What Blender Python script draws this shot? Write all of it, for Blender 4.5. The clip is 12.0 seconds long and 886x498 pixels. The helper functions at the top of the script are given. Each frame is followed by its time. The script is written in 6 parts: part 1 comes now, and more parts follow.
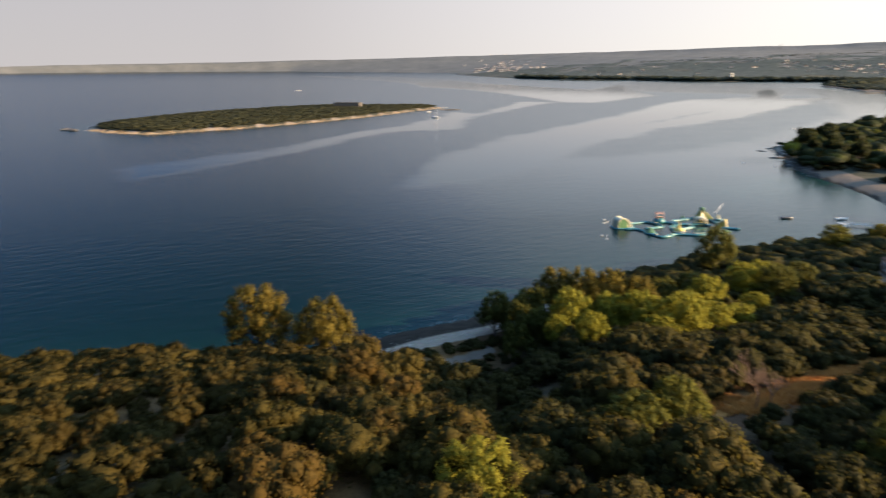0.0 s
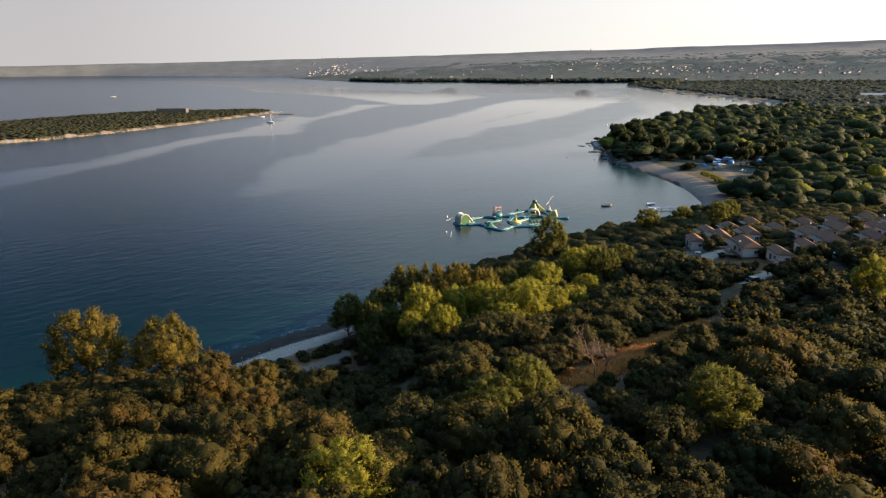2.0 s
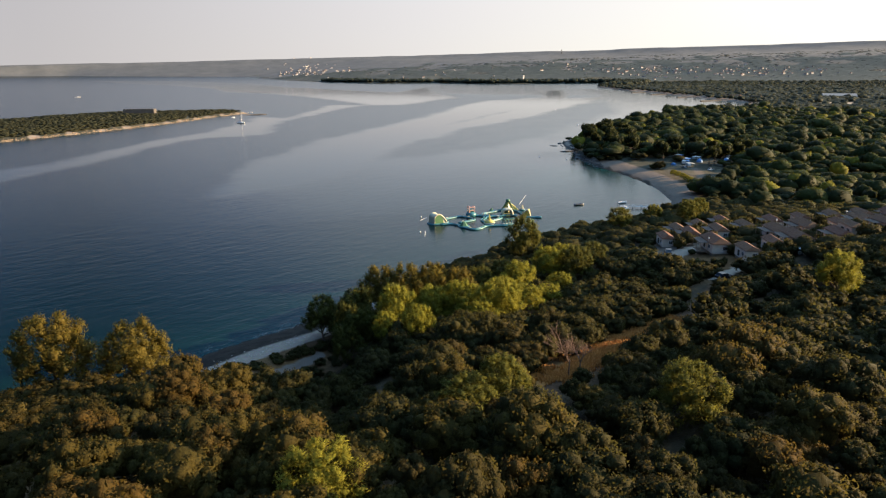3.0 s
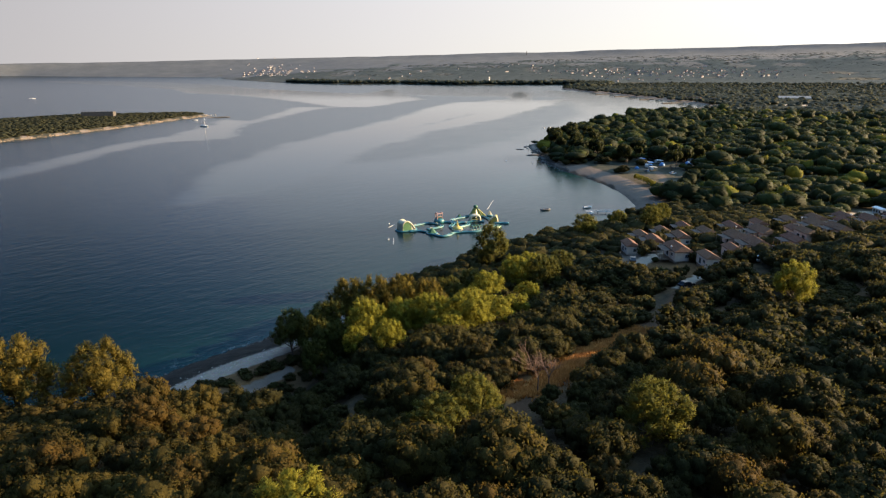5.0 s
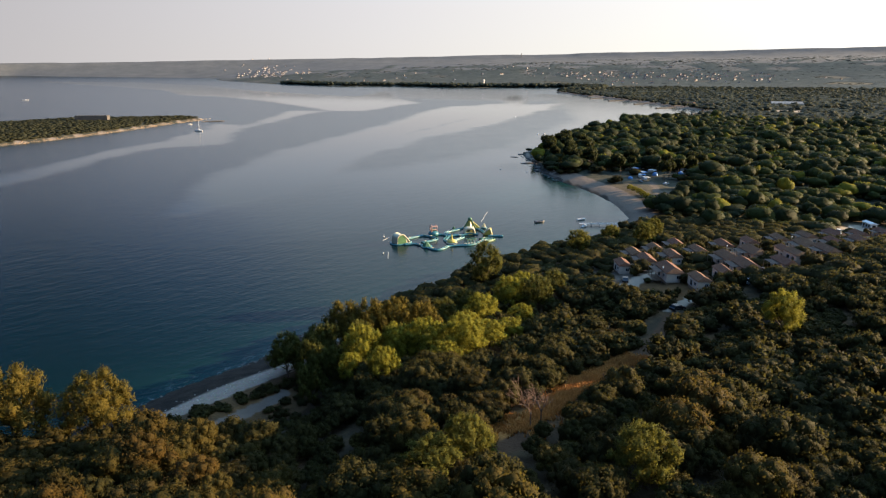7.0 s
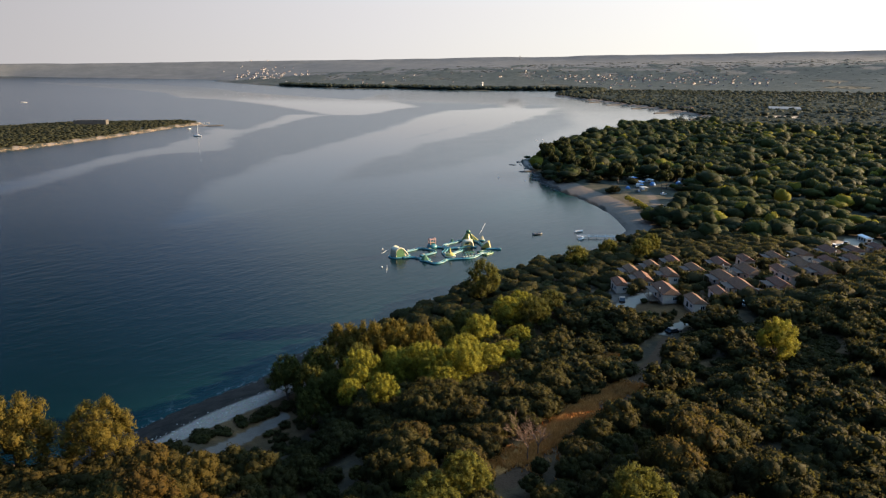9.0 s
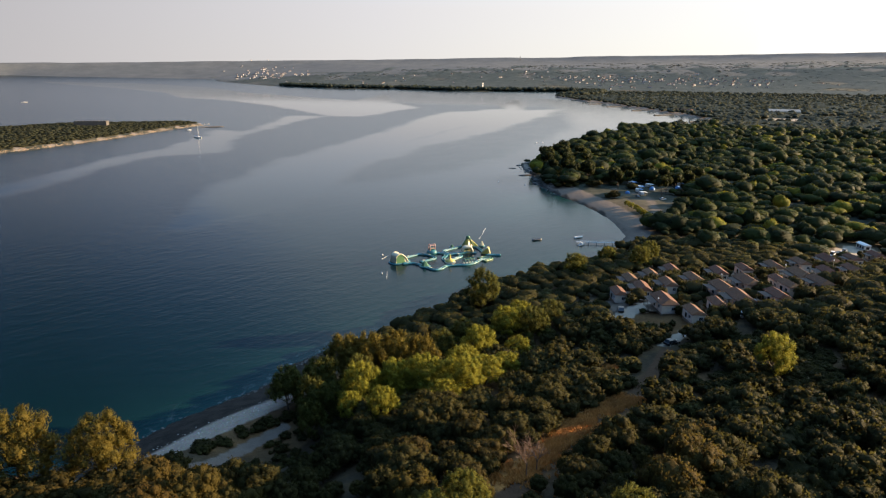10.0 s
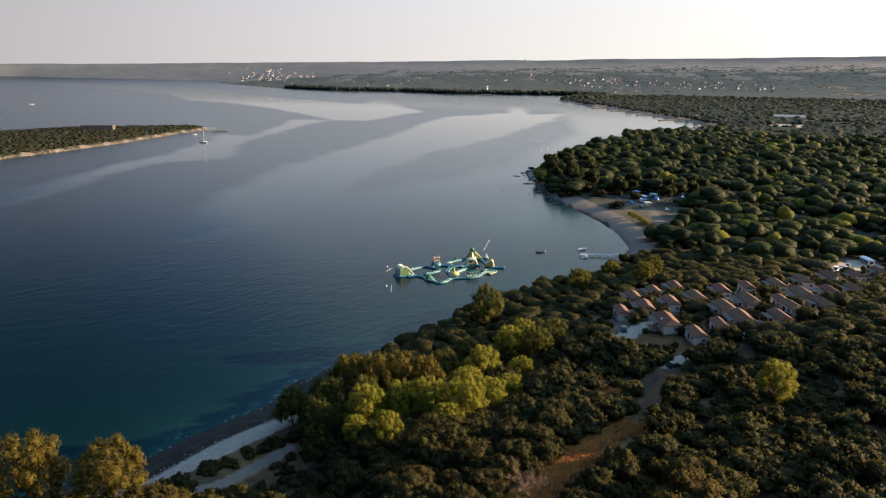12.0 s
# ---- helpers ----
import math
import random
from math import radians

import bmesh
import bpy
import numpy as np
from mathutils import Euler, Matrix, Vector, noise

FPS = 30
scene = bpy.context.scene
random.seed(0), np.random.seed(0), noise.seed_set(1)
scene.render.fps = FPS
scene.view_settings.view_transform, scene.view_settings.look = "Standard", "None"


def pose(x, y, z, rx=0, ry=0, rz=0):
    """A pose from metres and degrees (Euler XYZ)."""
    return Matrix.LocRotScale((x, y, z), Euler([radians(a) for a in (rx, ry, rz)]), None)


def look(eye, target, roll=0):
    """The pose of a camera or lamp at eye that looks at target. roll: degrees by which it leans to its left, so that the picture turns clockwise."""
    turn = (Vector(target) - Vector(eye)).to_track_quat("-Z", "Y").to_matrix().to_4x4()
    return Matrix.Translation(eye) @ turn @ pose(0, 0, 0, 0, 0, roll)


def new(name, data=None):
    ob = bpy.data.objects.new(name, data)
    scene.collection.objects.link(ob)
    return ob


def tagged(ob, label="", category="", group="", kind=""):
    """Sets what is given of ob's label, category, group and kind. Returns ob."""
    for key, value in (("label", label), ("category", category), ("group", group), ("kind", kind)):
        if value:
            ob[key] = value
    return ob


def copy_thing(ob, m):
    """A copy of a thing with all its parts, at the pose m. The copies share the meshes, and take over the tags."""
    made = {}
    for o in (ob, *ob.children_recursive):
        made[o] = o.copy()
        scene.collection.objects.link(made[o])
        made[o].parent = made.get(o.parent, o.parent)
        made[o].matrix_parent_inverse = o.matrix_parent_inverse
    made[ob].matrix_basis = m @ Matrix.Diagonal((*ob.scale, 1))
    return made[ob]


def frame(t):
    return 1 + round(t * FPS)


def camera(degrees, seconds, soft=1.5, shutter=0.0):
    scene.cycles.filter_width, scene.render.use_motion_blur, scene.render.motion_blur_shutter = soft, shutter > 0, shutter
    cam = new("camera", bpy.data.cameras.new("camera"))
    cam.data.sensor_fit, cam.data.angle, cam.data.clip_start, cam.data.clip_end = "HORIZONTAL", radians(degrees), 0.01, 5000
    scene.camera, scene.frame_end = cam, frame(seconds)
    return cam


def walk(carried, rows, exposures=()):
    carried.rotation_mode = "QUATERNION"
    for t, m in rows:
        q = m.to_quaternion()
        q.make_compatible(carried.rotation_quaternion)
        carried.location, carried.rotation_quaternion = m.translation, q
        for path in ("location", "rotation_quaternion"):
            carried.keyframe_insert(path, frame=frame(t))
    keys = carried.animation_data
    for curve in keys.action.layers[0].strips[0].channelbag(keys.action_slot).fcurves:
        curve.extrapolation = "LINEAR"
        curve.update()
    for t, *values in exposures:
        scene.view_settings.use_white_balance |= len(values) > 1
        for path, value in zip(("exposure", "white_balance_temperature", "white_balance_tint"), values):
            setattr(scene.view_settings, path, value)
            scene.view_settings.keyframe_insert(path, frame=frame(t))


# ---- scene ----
cam = camera(69.9, 12.0, soft=1.2, shutter=0.5)
PATH = [
    (0, (0.681, 0.2, 70.332), (0.564, 2.115, 69.769), -0.3),
    (0.5, (0.264, 0.15, 70.291), (0.423, 2.063, 69.731), -0.4),
    (1, (0.204, -0.044, 70.217), (0.447, 1.861, 69.658), -0.3),
    (1.5, (0.27, -0.331, 70.192), (0.579, 1.564, 69.634), -0.4),
    (2, (0.348, -0.496, 70.051), (0.709, 1.391, 69.494), -0.4),
    (2.5, (0.328, -0.491, 69.956), (0.732, 1.387, 69.398), -0.4),
    (3, (0.321, -0.449, 69.792), (0.762, 1.421, 69.236), -0.3),
    (5, (0.115, -0.374, 72.76), (0.654, 1.471, 72.205), -0.1),
    (5.5, (0.108, -0.368, 74.172), (0.654, 1.474, 73.619), -0.0),
    (6, (0.004, -0.417, 75.686), (0.556, 1.424, 75.133), 0.1),
    (6.5, (0.058, -0.422, 77.14), (0.612, 1.419, 76.587), 0.2),
    (7, (0.091, -0.359, 78.65), (0.647, 1.481, 78.098), 0.2),
    (9, (-0.001, -0.199, 84.518), (0.561, 1.641, 83.969), 0.4),
    (9.5, (-0.126, -0.194, 86.091), (0.437, 1.645, 85.542), 0.5),
    (10, (-0.172, -0.246, 87.553), (0.391, 1.593, 87.004), 0.6),
    (10.5, (-0.329, -0.14, 88.931), (0.236, 1.699, 88.384), 0.6),
    (11, (-0.389, -0.274, 89.83), (0.176, 1.566, 89.284), 0.7),
    (11.5, (-0.384, -0.252, 91.287), (0.181, 1.587, 90.742), 0.8),
    (12, (-0.459, -0.206, 93.135), (0.093, 1.638, 92.59), 0.8),
]
walk(cam, [(t, look(eye, target, roll)) for t, eye, target, roll in PATH], exposures=[(0, 1.94, 6450, 11), (2.5, 1.83, 6380, 10.5), (6, 1.78, 6320, 11), (12, 1.73, 6280, 11)])

# ---- world, sun, exposure ----
SUN_AZ, SUN_EL = 95.0, 13.5          # degrees clockwise from +y, and above the horizon
world = bpy.data.worlds.new("world")
scene.world = world
world.use_nodes = True
wn, wl = world.node_tree.nodes, world.node_tree.links
wn.clear()
sky = wn.new("ShaderNodeTexSky")
sky.sky_type = "NISHITA"
sky.sun_disc = False
sky.sun_elevation = radians(SUN_EL)
sky.sun_rotation = radians(SUN_AZ)
sky.air_density, sky.dust_density, sky.ozone_density = 1.0, 0.15, 3.5
sky_bg = wn.new("ShaderNodeBackground")
sky_bg.inputs["Strength"].default_value = 0.062
# low haze that whitens the sky towards the horizon
way_up = wn.new("ShaderNodeSeparateXYZ")
wl.new(wn.new("ShaderNodeTexCoord").outputs["Generated"], way_up.inputs[0])
haze = wn.new("ShaderNodeValToRGB")
while len(haze.color_ramp.elements) < 6:
    haze.color_ramp.elements.new(0.5)
for stop, (p, v) in zip(haze.color_ramp.elements, [(0.0, 0.95), (0.19, 0.9), (0.24, 0.5), (0.32, 0.18), (0.42, 0.04), (0.55, 0.0)]):
    stop.position, stop.color = p, (v, v, v, 1)
veil = wn.new("ShaderNodeMix")
veil.data_type = "RGBA"
# the haze shines most towards the sun
toward = wn.new("ShaderNodeVectorMath")
toward.operation = "DOT_PRODUCT"
wl.new(way_up.inputs[0].links[0].from_socket, toward.inputs[0])
toward.inputs[1].default_value = (math.sin(radians(SUN_AZ)), math.cos(radians(SUN_AZ)), 0)
spread = wn.new("ShaderNodeMapRange")
spread.inputs[1].default_value, spread.inputs[2].default_value = -1.0, 1.0
wl.new(toward.outputs["Value"], spread.inputs[0])
# and reaches higher up on that side
reach_n = wn.new("ShaderNodeMapRange")
reach_n.inputs[1].default_value, reach_n.inputs[2].default_value, reach_n.inputs[3].default_value, reach_n.inputs[4].default_value = -0.6, 0.15, 2.2, 0.25
wl.new(toward.outputs["Value"], reach_n.inputs[0])
lifted = wn.new("ShaderNodeMath")
lifted.operation = "MULTIPLY"
wl.new(way_up.outputs[2], lifted.inputs[0])
wl.new(reach_n.outputs[0], lifted.inputs[1])
wl.new(lifted.outputs[0], haze.inputs[0])
glare = wn.new("ShaderNodeValToRGB")
while len(glare.color_ramp.elements) < 5:
    glare.color_ramp.elements.new(0.5)
for stop, (p, c) in zip(glare.color_ramp.elements, [(0.0, (2.45, 2.30, 2.26)), (0.3, (2.74, 2.58, 2.52)), (0.56, (3.95, 3.68, 3.42)), (0.8, (5.2, 4.78, 4.05)), (0.92, (11.0, 10.0, 8.6))]):
    stop.position, stop.color = p, (*[v / 10 for v in c], 1)
wl.new(spread.outputs[0], glare.inputs[0])
tenfold = wn.new("ShaderNodeVectorMath")
tenfold.operation = "SCALE"
tenfold.inputs["Scale"].default_value = 12.5
wl.new(glare.outputs[0], tenfold.inputs[0])
# clearer and bluer higher up
clear = wn.new("ShaderNodeValToRGB")
clear.color_ramp.elements.new(0.5)
for stop, (p, c) in zip(clear.color_ramp.elements, [(0.085, (0.8, 0.8, 0.8)), (0.16, (0.78, 0.885, 1.0)), (0.45, (0.43, 0.71, 1.0))]):
    stop.position, stop.color = p, (*c, 1)
wl.new(way_up.outputs[2], clear.inputs[0])
tinted = wn.new("ShaderNodeVectorMath")
tinted.operation = "MULTIPLY"
wl.new(tenfold.outputs[0], tinted.inputs[0])
wl.new(clear.outputs[0], tinted.inputs[1])
wl.new(tinted.outputs[0], veil.inputs[7])
wl.new(haze.outputs[0], veil.inputs[0])
# the clear sky is deepest away from the sun
depth_n = wn.new("ShaderNodeMapRange")
depth_n.inputs[1].default_value, depth_n.inputs[2].default_value, depth_n.inputs[3].default_value, depth_n.inputs[4].default_value = -0.35, 0.6, 0.44, 3.4
wl.new(toward.outputs["Value"], depth_n.inputs[0])
deepened = wn.new("ShaderNodeVectorMath")
deepened.operation = "SCALE"
wl.new(sky.outputs[0], deepened.inputs[0])
wl.new(depth_n.outputs[0], deepened.inputs["Scale"])
# deep blue low down, paler and brighter overhead
cool = wn.new("ShaderNodeVectorMath")
cool.operation = "MULTIPLY"
dome_tint = wn.new("ShaderNodeValToRGB")
dome_tint.color_ramp.elements.new(0.5)
dome_tint.color_ramp.elements.new(0.6)
for stop, (p, c) in zip(dome_tint.color_ramp.elements, [(0.10, (0.038, 0.061, 0.104)), (0.40, (0.038, 0.060, 0.085)), (0.62, (0.050, 0.072, 0.095)), (1.0, (0.60, 0.62, 0.58))]):
    stop.position, stop.color = p, (*c, 1)
wl.new(way_up.outputs[2], dome_tint.inputs[0])
deeper = wn.new("ShaderNodeVectorMath")
deeper.operation = "SCALE"
deeper.inputs["Scale"].default_value = 8.0
wl.new(dome_tint.outputs[0], deeper.inputs[0])
wl.new(deepened.outputs[0], cool.inputs[0])
wl.new(deeper.outputs[0], cool.inputs[1])
wl.new(cool.outputs[0], veil.inputs[6])
wl.new(veil.outputs[2], sky_bg.inputs[0])
wl.new(sky_bg.outputs[0], wn.new("ShaderNodeOutputWorld").inputs[0])

sun = new("sun", bpy.data.lights.new("sun", "SUN"))
sun.data.energy, sun.data.angle, sun.data.color = 4.8, radians(0.6), (1.0, 0.71, 0.40)
a, e = radians(SUN_AZ), radians(SUN_EL)
sun.matrix_world = look((0, 0, 300), (-300 * math.sin(a) * math.cos(e), -300 * math.cos(a) * math.cos(e), 300 - 300 * math.sin(e)))


# ---- materials ----
class Nodes:
    """Small helper round a node tree."""

    def __init__(self, name):
        self.mat = bpy.data.materials.new(name)
        self.mat.use_nodes = True
        self.tree = self.mat.node_tree
        self.tree.nodes.clear()
        self.out = self.tree.nodes.new("ShaderNodeOutputMaterial")
        self.bsdf = self.add("ShaderNodeBsdfPrincipled")
        self.link(self.bsdf.outputs[0], self.out.inputs[0])

    def add(self, kind):
        return self.tree.nodes.new(kind)

    def link(self, a, b):
        self.tree.links.new(a, b)

    def put(self, socket, value):
        if hasattr(value, "is_output"):
            self.link(value, socket)
        elif isinstance(value, (tuple, list)) and len(value) == 3 and socket.type == "RGBA":
            socket.default_value = (*value, 1)
        else:
            socket.default_value = value

    def coords(self):
        return self.add("ShaderNodeNewGeometry").outputs["Position"]

    def obj(self):
        return self.add("ShaderNodeTexCoord").outputs["Object"]

    def noise(self, scale, detail=4.0, vec=None, rough=0.55):
        n = self.add("ShaderNodeTexNoise")
        n.inputs["Scale"].default_value, n.inputs["Detail"].default_value = scale, detail
        n.inputs["Roughness"].default_value = rough
        self.link(vec if vec is not None else self.coords(), n.inputs["Vector"])
        return n.outputs["Fac"]

    def ramp(self, fac, stops):
        r = self.add("ShaderNodeValToRGB")
        el = r.color_ramp.elements
        while len(el) < len(stops):
            el.new(0.5)
        for s, (p, c) in zip(el, stops):
            s.position = p
            s.color = (c, c, c, 1) if isinstance(c, (int, float)) else (*c, 1)
        self.put(r.inputs[0], fac)
        return r.outputs[0]

    def mix(self, fac, a, b, blend="MIX"):
        m = self.add("ShaderNodeMix")
        m.data_type, m.blend_type = "RGBA", blend
        self.put(m.inputs[0], fac), self.put(m.inputs[6], a), self.put(m.inputs[7], b)
        return m.outputs[2]

    def math(self, op, a, b=0.0, clamp=False):
        m = self.add("ShaderNodeMath")
        m.operation, m.use_clamp = op, clamp
        self.put(m.inputs[0], a), self.put(m.inputs[1], b)
        return m.outputs[0]

    def attr(self, name):
        a_n = self.add("ShaderNodeAttribute")
        a_n.attribute_name = name
        return a_n.outputs["Fac"]

    def bump(self, height, strength=0.5, distance=0.1, normal=None):
        b = self.add("ShaderNodeBump")
        self.put(b.inputs["Height"], height)
        b.inputs["Strength"].default_value, b.inputs["Distance"].default_value = strength, distance
        if normal is not None:
            self.link(normal, b.inputs["Normal"])
        self.link(b.outputs[0], self.bsdf.inputs["Normal"])
        return b

    def set(self, **kw):
        for k, v in kw.items():
            self.put(self.bsdf.inputs[k.replace("_", " ")], v)
        return self


def plain(name, colour, rough=0.6, vary=0.25, scale=3.0, metal=0.0, relief=0.1):
    """A painted, wooden or plastic surface with faint grime and grain."""
    n = Nodes(name)
    dirt = n.noise(scale * 0.35, 3, n.obj())
    grain = n.noise(scale * 6, 4, n.obj())
    f = n.math("ADD", n.math("MULTIPLY", dirt, 0.65), n.math("MULTIPLY", grain, 0.35))
    lo, hi = [c * (1 - vary) for c in colour], [min(1, c * (1 + vary * 0.6)) for c in colour]
    n.set(Base_Color=n.ramp(f, [(0.3, tuple(lo)), (0.7, tuple(hi))]), Roughness=rough, Metallic=metal)
    n.bump(grain, relief, 0.02)
    return n.mat


def leaves(name, dark, light, warm, source="island", rough=0.65, glow=0.5, pale=(2.3, 2.3, 2.3), share=0.86):
    """Foliage: three tones drawn for each clump, light passing through the leaves."""
    n = Nodes(name)
    g = n.add("ShaderNodeNewGeometry")
    island = g.outputs["Random Per Island"]
    info = n.add("ShaderNodeObjectInfo").outputs["Random"]
    patch = n.noise(0.09, 2)
    base = n.ramp(island, [(0.0, tuple((a + b) / 2 for a, b in zip(dark, light))), (0.5, light), (1.0, tuple(c * 1.12 for c in light))])
    if source == "object":
        toned = n.mix(n.ramp(info, [(0.55, 0.0), (0.95, 0.85)]), base, n.mix(island, warm, tuple(c * 0.6 for c in warm)))
        toned = n.mix(n.math("MULTIPLY", n.math("FRACT", n.math("MULTIPLY", info, 7.3)), 0.35), toned, n.mix(0.5, toned, dark))
    elif source == "pine":
        toned = n.mix(n.math("MULTIPLY", info, 0.5), base, n.mix(island, warm, light))
    else:
        toned = n.mix(n.ramp(patch, [(0.48, 0.0), (0.68, 0.7)]), base, n.mix(island, warm, tuple(c * 0.6 for c in warm)))
        tone = n.attr("tone")
        toned = n.mix(n.ramp(tone, [(0.0, 0.0), (share - 0.18, 0.35), (share, 0.9), (1.0, 1.0)]), n.mix(0.55, toned, dark), n.mix(0.6, toned, tuple(min(1, c * p) for c, p in zip(light, pale))))
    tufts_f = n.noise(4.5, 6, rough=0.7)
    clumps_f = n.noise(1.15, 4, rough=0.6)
    # shade in the gaps and light on the tips of tufts, mixed into colour
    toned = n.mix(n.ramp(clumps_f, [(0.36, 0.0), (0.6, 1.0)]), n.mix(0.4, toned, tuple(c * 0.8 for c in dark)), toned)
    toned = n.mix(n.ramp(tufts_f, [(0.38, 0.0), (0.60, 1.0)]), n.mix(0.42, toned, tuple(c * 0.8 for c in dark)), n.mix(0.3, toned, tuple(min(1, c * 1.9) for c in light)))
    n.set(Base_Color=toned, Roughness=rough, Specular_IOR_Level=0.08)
    n.bump(n.math("ADD", tufts_f, n.math("MULTIPLY", clumps_f, 0.8)), 0.6, 0.35)
    t = n.add("ShaderNodeBsdfTranslucent")
    n.link(n.mix(0.25, toned, (0.22, 0.20, 0.03)) if source == "pine" else n.mix(0.10, toned, (0.22, 0.20, 0.03)), t.inputs["Color"])
    m = n.add("ShaderNodeMixShader")
    m.inputs[0].default_value = glow
    n.link(n.bsdf.outputs[0], m.inputs[1]), n.link(t.outputs[0], m.inputs[2])
    n.link(m.outputs[0], n.out.inputs[0])
    return n.mat


M_OAK = leaves("oak_leaves", (0.028, 0.026, 0.011), (0.055, 0.049, 0.015), (0.092, 0.057, 0.019), "object")
M_BROWN = leaves("dry_scrub_leaves", (0.034, 0.029, 0.010), (0.080, 0.062, 0.015), (0.135, 0.068, 0.018), "object")
M_OAK_FAR = leaves("scrub_leaves", (0.028, 0.026, 0.011), (0.053, 0.048, 0.015), (0.092, 0.056, 0.019))
M_BROWN_FAR = leaves("dry_scrub_canopy", (0.028, 0.024, 0.008), (0.058, 0.045, 0.012), (0.098, 0.050, 0.014))
M_PINE = leaves("pine_needles", (0.075, 0.080, 0.013), (0.25, 0.236, 0.030), (0.235, 0.180, 0.030), "pine", glow=0.5)
M_PINE_OLIVE = leaves("olive_pine_needles", (0.045, 0.050, 0.012), (0.125, 0.122, 0.024), (0.135, 0.108, 0.026), "pine", glow=0.5)
M_PINE_GOLD = leaves("golden_pine_needles", (0.046, 0.038, 0.011), (0.142, 0.110, 0.023), (0.170, 0.105, 0.024), "pine", glow=0.5)
# darker copy of the needles: the grove's shade put into the colour
M_PINE_SHADED = leaves("shaded_pine_needles", (0.026, 0.032, 0.009), (0.085, 0.088, 0.021), (0.11, 0.092, 0.024), "pine", glow=0.45)
# brighter copy of the pine canopy, sunlight put into its colour
M_PINE_LIT = leaves("sunlit_pine_canopy", (0.085, 0.085, 0.014), (0.22, 0.205, 0.026), (0.22, 0.18, 0.028), glow=0.5, pale=(1.4, 1.4, 1.2))
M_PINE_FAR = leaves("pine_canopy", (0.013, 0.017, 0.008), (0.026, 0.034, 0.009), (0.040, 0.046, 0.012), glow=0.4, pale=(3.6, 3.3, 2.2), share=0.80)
# far woods: distance haze put into paler, flatter leaf colours
M_HAZED_WOOD = leaves("hazed_far_woodland", (0.030, 0.035, 0.025), (0.050, 0.056, 0.039), (0.067, 0.066, 0.045), glow=0.45)
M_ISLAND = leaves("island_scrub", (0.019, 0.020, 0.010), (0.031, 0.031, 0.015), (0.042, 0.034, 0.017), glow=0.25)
# a stronger share of painted haze for woods out on the plain
M_HAZED_PLAIN = leaves("hazed_plain_woodland", (0.053, 0.059, 0.050), (0.080, 0.087, 0.073), (0.094, 0.094, 0.076), glow=0.3)
M_BARK = plain("bark", (0.13, 0.095, 0.07), 0.9, 0.4, 4.0, relief=0.6)


def ground_material():
    n = Nodes("ground")
    big, mid, fine = n.noise(0.035, 4), n.noise(0.35, 5), n.noise(2.2, 6)
    litter = n.ramp(mid, [(0.3, (0.032, 0.024, 0.013)), (0.55, (0.060, 0.042, 0.022)), (0.75, (0.115, 0.070, 0.030))])
    grass = n.ramp(fine, [(0.3, (0.26, 0.105, 0.025)), (0.6, (0.44, 0.195, 0.05)), (0.8, (0.48, 0.26, 0.08))])
    scrub = n.mix(n.ramp(n.noise(0.013, 6, rough=0.65), [(0.45, 0.0), (0.6, 1.0)]), n.ramp(n.noise(0.16, 6), [(0.35, (0.018, 0.022, 0.014)), (0.5, (0.030, 0.034, 0.022)), (0.72, (0.05, 0.05, 0.033))]), n.ramp(n.noise(0.10, 6), [(0.35, (0.035, 0.036, 0.024)), (0.5, (0.06, 0.056, 0.036)), (0.7, (0.12, 0.10, 0.065))]))
    soil = n.mix(n.ramp(big, [(0.45, 0.0), (0.65, 0.25)]), litter, grass)
    soil = n.mix(n.attr("far"), soil, scrub)
    # far hills: air haze put into the ground colour as pale blue-grey
    hill_haze = n.ramp(n.noise(0.010, 8, rough=0.72), [(0.36, (0.084, 0.088, 0.088)), (0.47, (0.098, 0.102, 0.101)), (0.56, (0.110, 0.113, 0.111)), (0.68, (0.130, 0.131, 0.127))])
    soil = n.mix(n.attr("hills"), soil, hill_haze)
    soil = n.mix(n.attr("grass"), soil, grass)
    stones = n.add("ShaderNodeTexVoronoi")
    stones.inputs["Scale"].default_value = 3.0
    n.link(n.coords(), stones.inputs["Vector"])
    path = n.mix(n.math("ADD", n.math("MULTIPLY", fine, 0.5), n.math("MULTIPLY", mid, 0.5)), (0.050, 0.026, 0.013), (0.100, 0.055, 0.028))
    pebble = n.mix(0.5, n.ramp(fine, [(0.3, (0.20, 0.175, 0.15)), (0.7, (0.36, 0.32, 0.28))]), stones.outputs["Color"], "OVERLAY")
    pebble = n.mix(0.75, pebble, n.ramp(mid, [(0.3, (0.22, 0.172, 0.128)), (0.7, (0.31, 0.245, 0.185))]))
    wet = n.ramp(mid, [(0.35, (0.012, 0.011, 0.009)), (0.65, (0.032, 0.026, 0.020))])

    def edge(name, lo=0.35, hi=0.65):
        wob = n.math("ADD", n.attr(name), n.math("MULTIPLY", n.math("SUBTRACT", mid, 0.5), 0.5))
        return n.ramp(wob, [(lo, 0.0), (hi, 1.0)])

    col = n.mix(edge("dirt"), soil, path)
    col = n.mix(edge("beach"), col, pebble)
    col = n.mix(edge("sand"), col, n.mix(mid, (0.120, 0.090, 0.068), (0.195, 0.150, 0.115)))
    col = n.mix(edge("wet"), col, wet)
    col = n.mix(edge("gravel"), col, n.mix(fine, (0.28, 0.22, 0.16), (0.40, 0.32, 0.24)))
    n.set(Base_Color=col, Roughness=0.95, Specular_IOR_Level=0.2)
    n.bump(n.math("ADD", mid, n.math("MULTIPLY", fine, 0.4)), 0.8, 0.5)
    return n.mat


